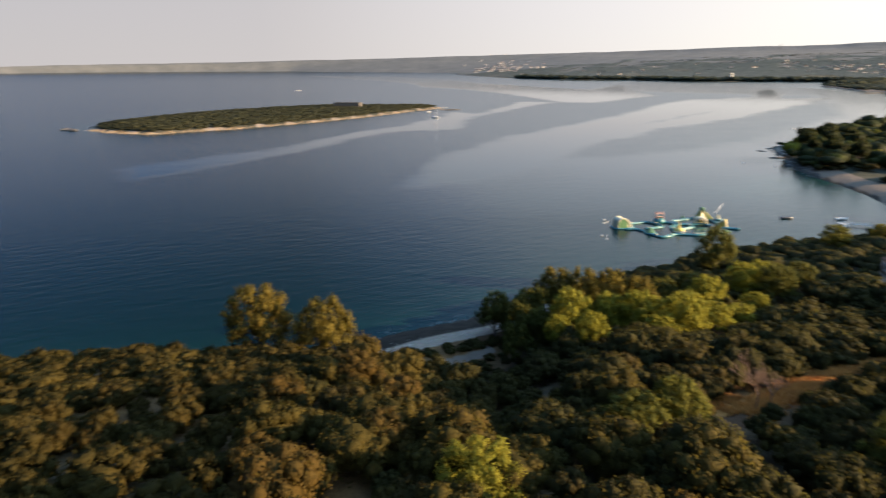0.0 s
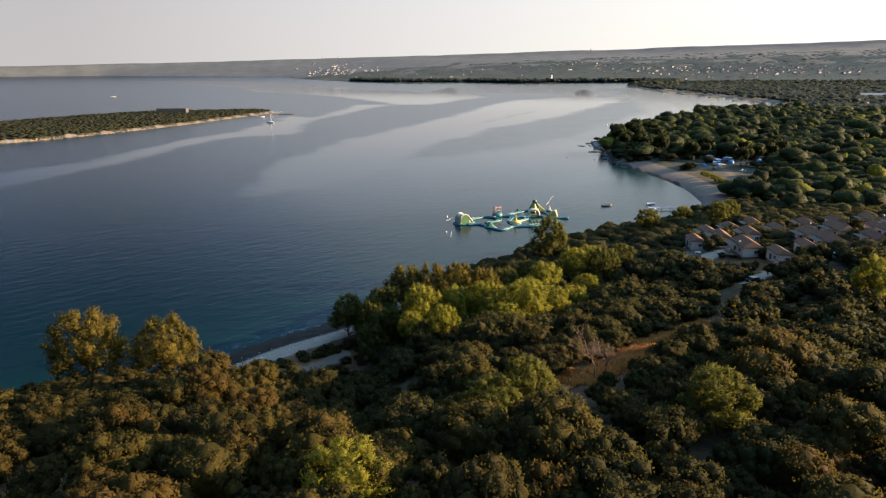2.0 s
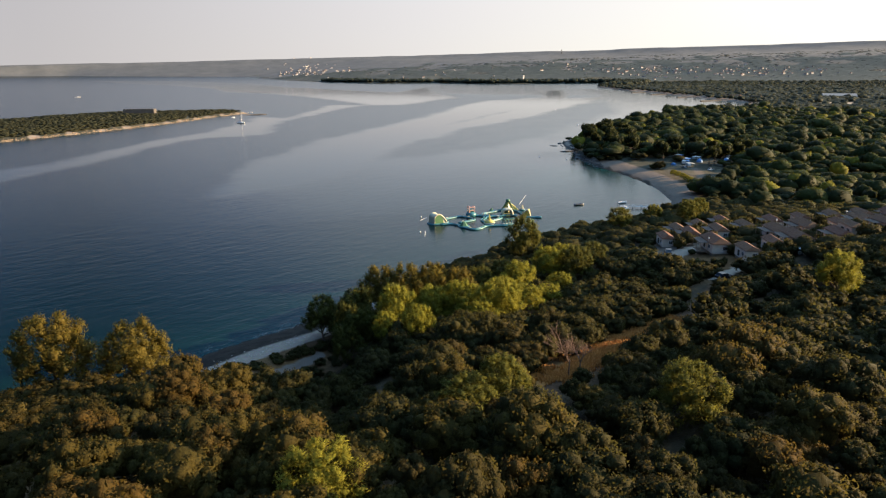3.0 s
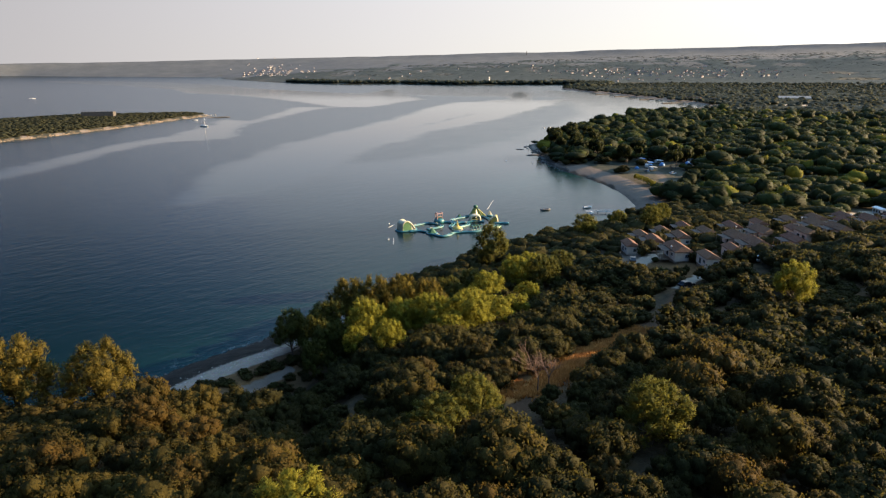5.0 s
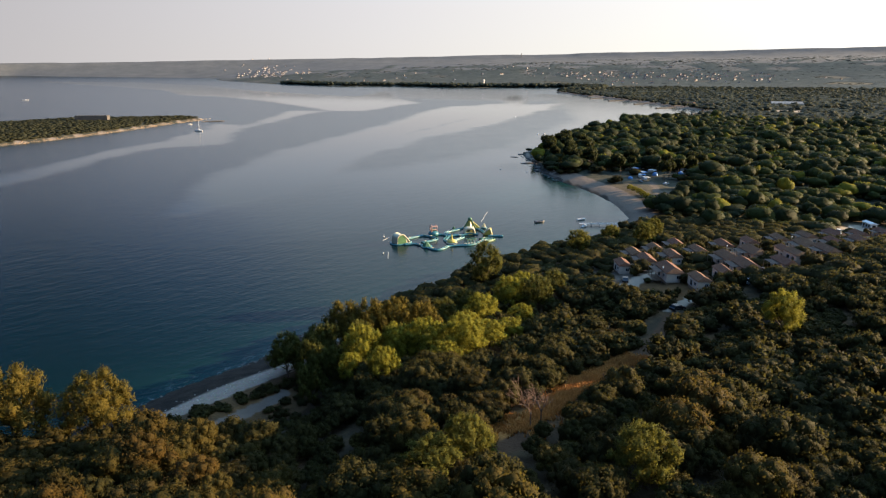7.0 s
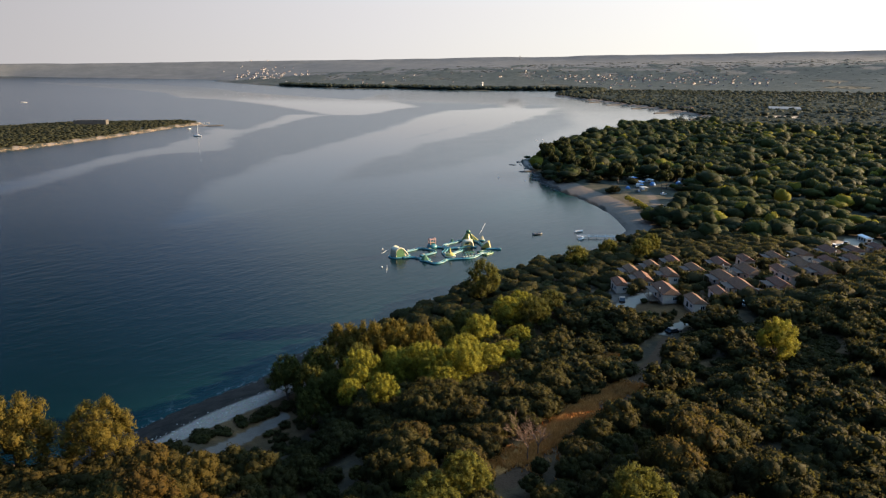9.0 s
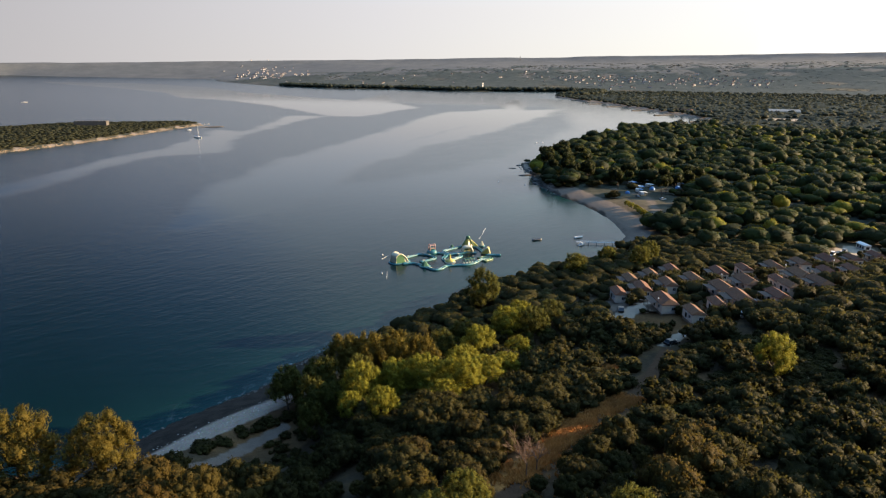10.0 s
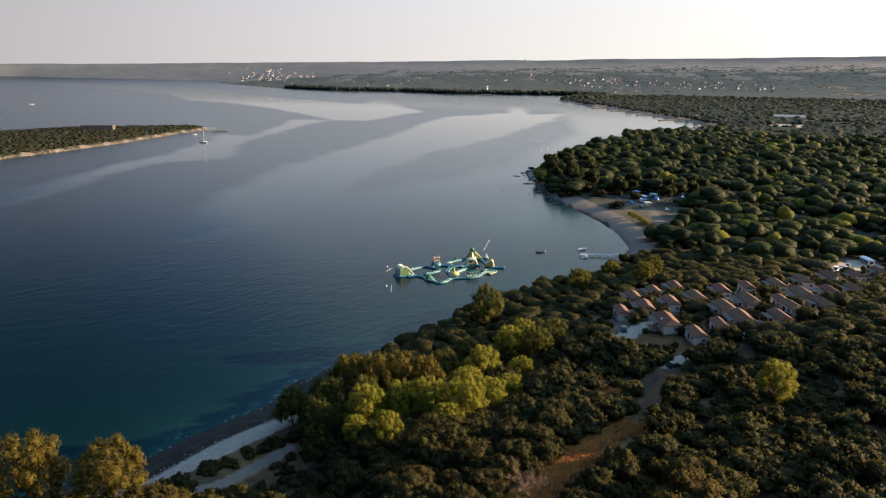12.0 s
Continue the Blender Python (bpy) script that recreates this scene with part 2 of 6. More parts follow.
def water_material():
    n = Nodes("sea_water")
    pos = n.coords()
    stretch = n.add("ShaderNodeMapping")
    stretch.inputs["Scale"].default_value = (1.0, 2.6, 1.0)
    turned = n.add("ShaderNodeMapping")
    turned.inputs["Rotation"].default_value = (0, 0, radians(-33))
    n.link(pos, turned.inputs["Vector"])
    n.link(turned.outputs[0], stretch.inputs["Vector"])
    ripple = n.noise(0.42, 2, stretch.outputs[0], 0.5)
    chop = n.noise(0.11, 2, stretch.outputs[0], 0.5)
    drift = n.noise(0.012, 4, pos, 0.6)
    slick = n.math("ADD", n.attr("slick"), n.math("MULTIPLY", n.math("SUBTRACT", n.noise(0.02, 6, stretch.outputs[0], 0.65), 0.5), 0.35))
    slick = n.ramp(slick, [(0.14, 0.0), (0.80, 1.0)])
    shoal = n.attr("shoal")
    deep = n.mix(n.ramp(drift, [(0.3, 0.0), (0.7, 1.0)]), (0.0008, 0.0072, 0.0086), (0.0010, 0.0084, 0.0097))
    body = n.mix(shoal, deep, (0.008, 0.036, 0.033))
    foam = n.math("MULTIPLY", n.attr("foam"), n.ramp(n.noise(0.22, 5, pos, 0.7), [(0.56, 0.0), (0.68, 1.0)]))
    body = n.mix(foam, body, (0.42, 0.44, 0.44))
    n.set(Base_Color=body, IOR=1.33, Specular_IOR_Level=0.29)
    n.link(n.math("SUBTRACT", 0.20, n.math("MULTIPLY", slick, 0.155)), n.bsdf.inputs["Roughness"])
    waves = n.math("ADD", n.math("MULTIPLY", ripple, 0.40), n.math("MULTIPLY", chop, 0.7))
    calm = n.math("SUBTRACT", 1.0, n.math("MULTIPLY", slick, 0.88))
    n.bump(n.math("MULTIPLY", waves, calm), 0.32, 0.7)
    return n.mat


M_GROUND, M_WATER = ground_material(), water_material()

# ---- the lie of the land ----
RIM = 4930.0
HOME_BEACH = [(-34, 145), (-22, 155), (-12, 161), (-3, 165), (4, 171), (9, 180)]


def rise(r):
    """The sheet lifts a little towards its rim, which stands in for the sea that goes on."""
    return 24.0 * np.clip((np.asarray(r, float) - 3000.0) / 1900.0, 0, 1.02) ** 2


def drawn_in(x, y):
    """A far place brought inside the rim along its line of sight."""
    r = math.hypot(x, y)
    if r < 3000:
        return x, y
    lo, hi = 3000.0, RIM + 200
    for _ in range(40):
        mid = (lo + hi) / 2
        lo, hi = (mid, hi) if (82 - float(rise(mid))) / mid > 82 / r else (lo, mid)
    return x * lo / r, y * lo / r


near_coast = [(-3600, -900), (-900, -120), (-420, 52), (-260, 92), (-150, 118), (-90, 130), (-60, 138), (-34, 147), (-22, 157), (-12, 163), (-4, 167), (2, 172),
              (6, 180), (19, 188), (43, 201), (57, 208), (68, 216), (84, 227), (100, 235), (119, 243), (138, 248), (150, 251), (160, 259), (181, 275), (194, 292),
              (205, 320), (211, 350), (213, 383), (212, 410), (215, 446), (226, 480), (238, 525), (247, 560), (275, 578), (330, 640), (413, 722), (530, 815),
              (640, 880), (720, 905), (785, 942), (815, 1005), (842, 1141), (872, 1290), (900, 1453), (921, 1629), (965, 1940), (985, 1960), (1150, 2110), (1300, 2310),
              (1050, 2395), (762, 2455), (585, 2681), (354, 2723), (143, 3060), (-150, 3800), (-179, 3918)]
far_coast = [drawn_in(*p) for p in [(-120, 4300), (-214, 4698), (-480, 4950), (-735, 5076), (-1282, 5510), (-1751, 5937)]] + [(r * math.sin(radians(b)), r * math.cos(radians(b))) for b, r in ((-20, 4740), (-25, 4790), (-30, 4815), (-36, 4830), (-43, 4840))]
outer = [(5600 * math.sin(radians(b)), 5600 * math.cos(radians(b))) for b in range(-44, 262, 15)]
MAINLAND = np.array(near_coast + far_coast + outer, float)
ISLAND = np.array([(-437, 694), (-395, 668), (-343, 652), (-314, 681), (-275, 712), (-217, 783), (-162, 867), (-105, 985), (-66, 1050), (-60, 1062), (-92, 1082), (-150, 1075),
                   (-240, 1085), (-340, 1010), (-420, 900), (-455, 800), (-462, 730)], float)


def shore(pts, poly):
    """Signed distance to the coast, positive on land."""
    pts = np.asarray(pts, float)
    best, inside = np.full(len(pts), 1e18), np.zeros(len(pts), bool)
    for p, q in zip(poly, np.roll(poly, -1, axis=0)):
        v = q - p
        t = np.clip(((pts - p) @ v) / (v @ v), 0, 1)
        best = np.minimum(best, ((pts - p - t[:, None] * v) ** 2).sum(1))
        if p[1] != q[1]:
            cross = (p[1] > pts[:, 1]) != (q[1] > pts[:, 1])
            inside ^= cross & (pts[:, 0] < v[0] * (pts[:, 1] - p[1]) / v[1] + p[0])
    return np.where(inside, 1, -1) * np.sqrt(best)


def line_dist(pts, line):
    pts, best = np.asarray(pts, float), None
    line = np.asarray(line, float)
    for p, q in zip(line[:-1], line[1:]):
        v = q - p
        t = np.clip(((pts - p) @ v) / (v @ v), 0, 1)
        d = np.sqrt(((pts - p - t[:, None] * v) ** 2).sum(1))
        best = d if best is None else np.minimum(best, d)
    return best


def wave_noise(x, y, scale, seed):
    """Cheap smooth noise from a few crossed waves."""
    rng = np.random.default_rng(seed)
    out = np.zeros_like(np.asarray(x, float))
    for _ in range(7):
        b, k, ph = rng.uniform(0, 6.28), rng.uniform(0.6, 1.7) / scale, rng.uniform(0, 6.28)
        out += np.sin((x * math.cos(b) + y * math.sin(b)) * k * 6.28 + ph)
    return out / 7


def crest(az):
    """Height of the far skyline by bearing."""
    return np.interp(az, [-60, -37, -22, -9, -3, 7, 23, 34, 44, 52, 90, 180], [60, 64, 82, 103, 117, 134, 166, 184, 200, 213, 232, 200])


def land_height(pts, d=None, di=None):
    pts = np.asarray(pts, float)
    x, y = pts[:, 0], pts[:, 1]
    d = shore(pts, MAINLAND) if d is None else d
    di = shore(pts, ISLAND) if di is None else di
    r, az = np.hypot(x, y), np.degrees(np.arctan2(x, y))
    dl = np.maximum(d, 0)
    low = HILL[0] * (1 - np.exp(-dl / HILL[1])) + 1.5 * np.clip((dl - 60) / 300, 0, 1) * (1 + wave_noise(x, y, 260, 3))
    bay = np.clip(1.4 - line_dist(pts, HOME_BEACH) / 30, 0, 1)
    h = np.exp(-0.5 * (((x - HILL[3]) / HILL[4]) ** 2 + ((y - HILL[5]) / HILL[6]) ** 2)) * HILL[2]
    h += np.exp(-0.5 * (((x - HILL[8]) / HILL[9]) ** 2 + ((y - HILL[10]) / HILL[11]) ** 2)) * HILL[7]
    h += 2.6 * np.exp(-((x - 108) ** 2 + (y - 162) ** 2) / 560)
    h -= 5.5 * np.exp(-((x - 4) / 10) ** 2 - ((y - 86) / 18) ** 2)
    h -= 9.0 * np.exp(-((x + 1) / 19) ** 2 - ((y - 125) / 23) ** 2)
    z = low + h * (1 - np.exp(-(np.maximum(0, dl - 13 * bay) / HILL[12]) ** 1.3)) + 0.35 * wave_noise(x, y, 14, 5) * np.clip(dl / 20, 0, 1)
    reach = dl / (dl + np.maximum(0, 4850 - r) + 1)
    top = crest(az) + 5 * wave_noise(x, y, 900, 8) + 3 * wave_noise(x, y, 330, 9)
    z = z + np.clip((r - 2300) / 1400, 0, 1) * reach ** 1.25 * (top - z)
    z += rise(r) * (1 - reach)
    isl = 7.0 * (1 - np.exp(-np.maximum(di, 0) / 26)) + 0.8 * wave_noise(x, y, 40, 6) * np.clip(di / 20, 0, 1)
    bed = rise(r) - np.minimum(14, 0.11 * np.minimum(np.maximum(-d, 0), np.maximum(-di, 0)) + 0.02)
    z = np.where(d > 0, z, bed)
    return np.where(di > 0, isl, z)


HILL = (3.0, 6.0, 27.4, 26.5, 260.0, 24.6, 69.5, 15.0, 175.8, 61.5, 126.8, 69.9, 15.0)


def height(x, y):
    return float(land_height([(x, y)])[0])


# ---- mesh helpers ----
def fast_mesh(name, verts, faces, mats=(), slots=None, normals=None, smooth=False):
    """A mesh from arrays: faces is (n, 3) or (n, 4), or a pair of both."""
    me = bpy.data.meshes.new(name)
    groups = [f for f in (faces if isinstance(faces, (tuple, list)) else [faces]) if len(f)]
    loops = np.concatenate([np.asarray(f).ravel() for f in groups]).astype(np.int32)
    sizes = np.concatenate([np.full(len(f), np.asarray(f).shape[1]) for f in groups]).astype(np.int32)
    me.vertices.add(len(verts)), me.loops.add(len(loops)), me.polygons.add(len(sizes))
    me.vertices.foreach_set("co", np.asarray(verts, np.float32).ravel())
    me.loops.foreach_set("vertex_index", loops)
    me.polygons.foreach_set("loop_start", np.concatenate([[0], np.cumsum(sizes)[:-1]]).astype(np.int32))
    if slots is not None:
        me.polygons.foreach_set("material_index", np.asarray(slots, np.int32))
    me.update(calc_edges=True)
    me.polygons.foreach_set("use_smooth", np.full(len(sizes), bool(smooth or normals is not None)))
    if normals is not None:
        me.normals_split_custom_set_from_vertices(np.asarray(normals, np.float32).tolist())
    for m in mats:
        me.materials.append(m)
    return me


def add_attr(me, name, values):
    me.attributes.new(name, "FLOAT", "POINT").data.foreach_set("value", np.asarray(values, np.float32))


def polar(radii, bearings):
    """A sheet of rings round the origin, closed in the middle; bearings go once round."""
    R, B = np.meshgrid(radii, np.radians(bearings), indexing="ij")
    xy = np.stack([R * np.sin(B), R * np.cos(B)], -1).reshape(-1, 2)
    nb, nr = len(bearings), len(radii)
    i, j = np.meshgrid(np.arange(nr - 1), np.arange(nb), indexing="ij")
    k = (j + 1) % nb
    quads = np.stack([i * nb + j, (i + 1) * nb + j, (i + 1) * nb + k, i * nb + k], -1).reshape(-1, 4)[:, ::-1]
    xy = np.vstack([xy, [[0, 0]]])
    jj = np.arange(nb)
    fan = np.stack([np.full(nb, len(xy) - 1), jj, (jj + 1) % nb], -1)[:, ::-1]
    return xy, (fan, quads)


# ---- ground ----
TRACK = [(33, 75), (41, 81.5), (49, 87), (57, 92), (67, 98.5), (78, 106.5), (86, 113), (97, 123.5)]
LANE = [(99, 127), (107, 131)]
YARD = [(100, 151), (107, 155), (115, 157)]
COVE_BEACH = [(183, 279), (195, 294), (206, 321), (213, 352), (215, 383), (216, 410), (220, 440), (230, 478)]
CAMP_CLEAR = [(232, 318), (245, 340), (262, 372), (255, 405)]
BEACH_PATH = [(-19, 123.5), (-15, 125.2), (-11.3, 128), (-7.5, 132.2), (-3.8, 136), (2.8, 139.5)]
SHRUB_LINE = [(-21, 130), (-15, 134), (-9, 138), (-4, 141.5), (3, 142.5)]
GRASS = [(36, 80.0), (44, 86.0), (51, 91), (58.5, 96), (66.5, 101), (73, 103.5)]

radii = np.concatenate([[12], np.geomspace(24, 330, 180), np.geomspace(340, 4600, 92), np.linspace(4640, RIM, 10)])
bearings = np.concatenate([np.arange(-50, 65, 0.42), np.arange(65, 310, 3.0)])
xy, faces = polar(radii, bearings)
d_main, d_isl = shore(xy, MAINLAND), shore(xy, ISLAND)
z = land_height(xy, d_main, d_isl)
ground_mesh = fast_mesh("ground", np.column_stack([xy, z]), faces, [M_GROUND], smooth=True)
near_r = np.hypot(xy[:, 0], xy[:, 1])


def band(line, inner, outer_w):
    return 1 - np.clip((line_dist(xy, line) - inner) / (outer_w - inner), 0, 1)


BAY = [(785, 942), (842, 1141), (900, 1453), (921, 1629), (975, 1950)]
bay_sand = band(BAY, 18, 32)
add_attr(ground_mesh, "dirt", np.maximum(band(TRACK, 1.2, 2.8), 0))
add_attr(ground_mesh, "grass", np.maximum(np.maximum(band(GRASS, 1.8, 4.2), band([(72, 119), (84, 122)], 1.5, 4)), 0.0))
add_attr(ground_mesh, "sand", np.maximum.reduce([band(BEACH_PATH, 1.1, 2.6), 0.6 * band(CAMP_CLEAR, 1.5, 7), 0.6 * band([(112, 162), (140, 178), (200, 170), (255, 194)], 8, 17), band(COVE_BEACH[:7], 11, 17), bay_sand]))
add_attr(ground_mesh, "gravel", np.maximum(np.maximum(band(LANE, 1.2, 2.4), band(YARD, 2.4, 4.0)), np.maximum(band([(238, 209), (285, 226)], 5, 8), 0.8 * band([(905, 922), (945, 945)], 22, 32))))
beach = np.maximum(np.clip(1 - (d_main - 17.5) / 2.5, 0, 1) * np.clip(3 - line_dist(xy, HOME_BEACH[:5]) / 9, 0, 1) * (d_main > 0), 0)
coastal = (near_r < 2300) * np.clip(1 - np.abs(np.maximum(d_isl, np.where(d_main > 0, d_main, -99)) - 1) / 6, 0, 1)
add_attr(ground_mesh, "beach", np.maximum(beach, np.clip(coastal * 1.3, 0, 1) * np.where(line_dist(xy, COVE_BEACH) < 20, 0.0, 1.0)))
add_attr(ground_mesh, "wet", np.where(line_dist(xy, COVE_BEACH[3:]) < 16, 0.8 * np.clip(1.0 - (d_main - 1.0) / 3, 0, 1), np.where(line_dist(xy, HOME_BEACH) < 24, np.clip(1.0 - (d_main - 9.5) / 3, 0, 1), 0.45 * np.clip(1.3 - np.maximum(d_main, d_isl) / 4.5, 0, 1))))
# share of the painted hill haze, growing with distance
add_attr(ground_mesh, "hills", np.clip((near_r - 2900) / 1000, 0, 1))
add_attr(ground_mesh, "far", np.clip((near_r - 260) / 200, 0, 1))
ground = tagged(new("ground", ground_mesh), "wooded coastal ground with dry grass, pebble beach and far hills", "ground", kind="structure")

# ---- sea ----
SWATH = [(-40, 373), (-23, 498), (24, 617), (110, 758), (197, 905), (279, 1076), (399, 1282), (471, 1309), (560, 1374), (650, 1589), (782, 1815), (582, 1299), (690, 1344), (612, 1229), (495, 1073),
         (381, 929), (301, 834), (242, 776), (198, 725), (140, 645), (107, 597), (74, 548), (43, 483), (3, 390)]
NEAR_SLICK = [(43, 483), (68, 502), (101, 487), (132, 518), (167, 534), (229, 554), (262, 569), (330, 640), (500, 830), (640, 890), (790, 960), (840, 1180), (900, 1480), (930, 1700), (860, 1900), (700, 1400),
              (600, 1168), (481, 914), (348, 733), (215, 446), (181, 437), (141, 424), (92, 393), (41, 341)]
DULL_BAND = [(67, 495), (93, 575), (137, 633), (194, 710), (268, 784), (375, 912), (485, 1050), (600, 1168), (481, 914), (348, 733), (252, 611), (215, 579), (169, 540), (133, 524), (102, 492)]
DULL_STREAK = [(169, 753), (220, 833), (286, 916), (362, 1010), (321, 938), (245, 836), (187, 761)]
DULL_PATCH = [(182, 477), (202, 500), (234, 502), (218, 464), (189, 456)]
ISLE_SLICK = [(-260, 430), (-182, 533), (-161, 597), (-133, 682), (-94, 739), (-72, 830), (-55, 906), (-41, 966), (-6, 921), (24, 1046), (74, 1226), (144, 1205), (85, 1101), (25, 956), (-6, 870), (-23, 798),
              (-20, 744), (-29, 708), (-83, 692), (-104, 654), (-126, 596), (-155, 516), (-166, 483), (-215, 380)]
FAR_SLICK = [(-1022, 3681), (-510, 3500), (-144, 2940), (13, 2310), (187, 1955), (290, 1766), (449, 2150), (369, 1654), (379, 1428), (267, 1279), (204, 1184), (144, 1205), (106, 1359), (45, 1575), (-64, 1832),
             (-173, 1956), (-258, 2341), (-464, 2757)]
SHORE_SLICK = [(400, 2150), (325, 1654), (560, 1480), (690, 1440), (770, 1560), (860, 1900), (1100, 2150), (800, 2380), (500, 2560)]
# outline, edge width, calm; later ones replace the earlier
OPEN_WATER = [(-30, 300), (-40, 373), (-23, 498), (24, 617), (110, 758), (197, 905), (279, 1076), (399, 1282), (600, 1168), (348, 733), (262, 569), (225, 480), (205, 380), (150, 290), (60, 300)]
SLICKS = [(OPEN_WATER, 32, 0.45), (SHORE_SLICK, 90, 0.6), (NEAR_SLICK, 30, 0.62), (SWATH, 14, 1.0), (ISLE_SLICK, 9, 0.72), (FAR_SLICK, 16, 0.95), (DULL_BAND, 9, 0.22), (DULL_STREAK, 8, 0.4), (DULL_PATCH, 9, 0.3)]
radii_w = np.concatenate([np.geomspace(60, 3000, 240), np.linspace(3040, RIM, 36)])
bearings_w = np.concatenate([np.arange(-50, 65, 0.42), np.arange(65, 310, 4.0)])
xy_w, faces_w = polar(radii_w, bearings_w)
dw = np.minimum(np.maximum(-shore(xy_w, MAINLAND), 0), np.maximum(-shore(xy_w, ISLAND), 0))
rw = np.hypot(xy_w[:, 0], xy_w[:, 1])
water_mesh = fast_mesh("water", np.column_stack([xy_w, rise(rw)]), faces_w, [M_WATER], smooth=True)
slick = np.zeros(len(xy_w))
frayed = xy_w + 10.0 * np.column_stack([wave_noise(xy_w[:, 0], xy_w[:, 1], 90, 91), wave_noise(xy_w[:, 0], xy_w[:, 1], 110, 92)]) + 6.0 * np.column_stack([wave_noise(xy_w[:, 0], xy_w[:, 1], 28, 93), wave_noise(xy_w[:, 0], xy_w[:, 1], 24, 94)])
for outline, edge_w, force in SLICKS:
    inside = np.clip(0.5 + shore(frayed, np.array(outline, float)) / (2 * edge_w), 0, 1)
    slick += inside * (force - slick)
add_attr(water_mesh, "slick", slick * np.clip(1 - (rw - 1400) / 2200, 0.35, 1))
add_attr(water_mesh, "foam", np.exp(-dw / 1.6) * (line_dist(xy_w, HOME_BEACH + [(43, 201), (100, 235)]) < 25))
add_attr(water_mesh, "shoal", 0.55 * np.exp(-dw / 6) + 0.3 * np.exp(-dw / 22) + 0.15 * np.exp(-dw / 70) * (xy_w[:, 1] > 0) + 0.35 * np.exp(-(line_dist(xy_w, [(150, 360), (190, 390)]) / 26) ** 2))
water = tagged(new("water", water_mesh), "calm blue sea with pale slick streaks", "sea", kind="structure")


# ---- trees ----
def ico(level):
    bm = bmesh.new()
    bmesh.ops.create_icosphere(bm, subdivisions=level, radius=1.0)
    v = np.array([p.co[:] for p in bm.verts])
    f = np.array([[p.index for p in face.verts] for face in bm.faces])
    bm.free()
    return v, f


ICO = {k: ico(k) for k in (1, 2, 3)}


def lobes_oak(rng, n):
    """Lobes of a broad evergreen crown of unit radius, standing on z = 0."""
    out = [((0, 0, 0.48), (0.81, 0.81, 0.53) if n > 20 else (0.80, 0.80, 0.52) if n > 11 else (0.76, 0.76, 0.5))]
    for k in range(n):
        b = 2.4 * k + rng.uniform(-0.5, 0.5)
        up = rng.uniform(0.05, 1.0) ** 0.8
        q = (0.75 if n > 20 else 0.73 if n > 11 else 0.74) * math.sqrt(1 - 0.9 * up * up) * rng.uniform(0.85, 1.1)
        s = rng.uniform(0.15, 0.30) * (1.0 if n > 20 else 1.4 if n < 11 else 1.12 if n < 18 else 1.0)
        out.append(((q * math.cos(b), q * math.sin(b), 0.36 + 0.56 * up * rng.uniform(0.8, 1.1)), (s, s, s * rng.uniform(0.7, 1.0))))
    return out


def lobes_pine(rng, n):
    """Rounded tufts of a coastal pine of unit radius and height about 2, narrowing upwards."""
    out = [((0, 0, 0.85), (0.5, 0.5, 0.72))]
    for k in range(n):
        b = 2.4 * k + rng.uniform(-0.5, 0.5)
        h = 0.22 + 1.68 * ((k + rng.random()) / n) ** 0.85
        q = 0.80 * math.sqrt(max(0.02, 1 - ((h - 0.75) / 1.22) ** 2)) * rng.uniform(0.62, 1.08)
        s = rng.uniform(0.11, 0.22) * (1.15 - 0.22 * h)
        out.append(((q * math.cos(b), q * math.sin(b), h), (s, s, s * rng.uniform(1.1, 1.7))))
    return out


def lobes_umbrella(rng, n):
    """A flat-topped pine crown of unit radius."""
    out = [((0, 0, 0.95), (0.6, 0.6, 0.3))]
    for k in range(n):
        b = 6.28 * k / n + rng.uniform(-0.4, 0.4)
        q, s = rng.uniform(0.4, 0.72), rng.uniform(0.26, 0.4)
        out.append(((q * math.cos(b), q * math.sin(b), rng.uniform(0.75, 1.1)), (s, s, s * 0.7)))
    return out


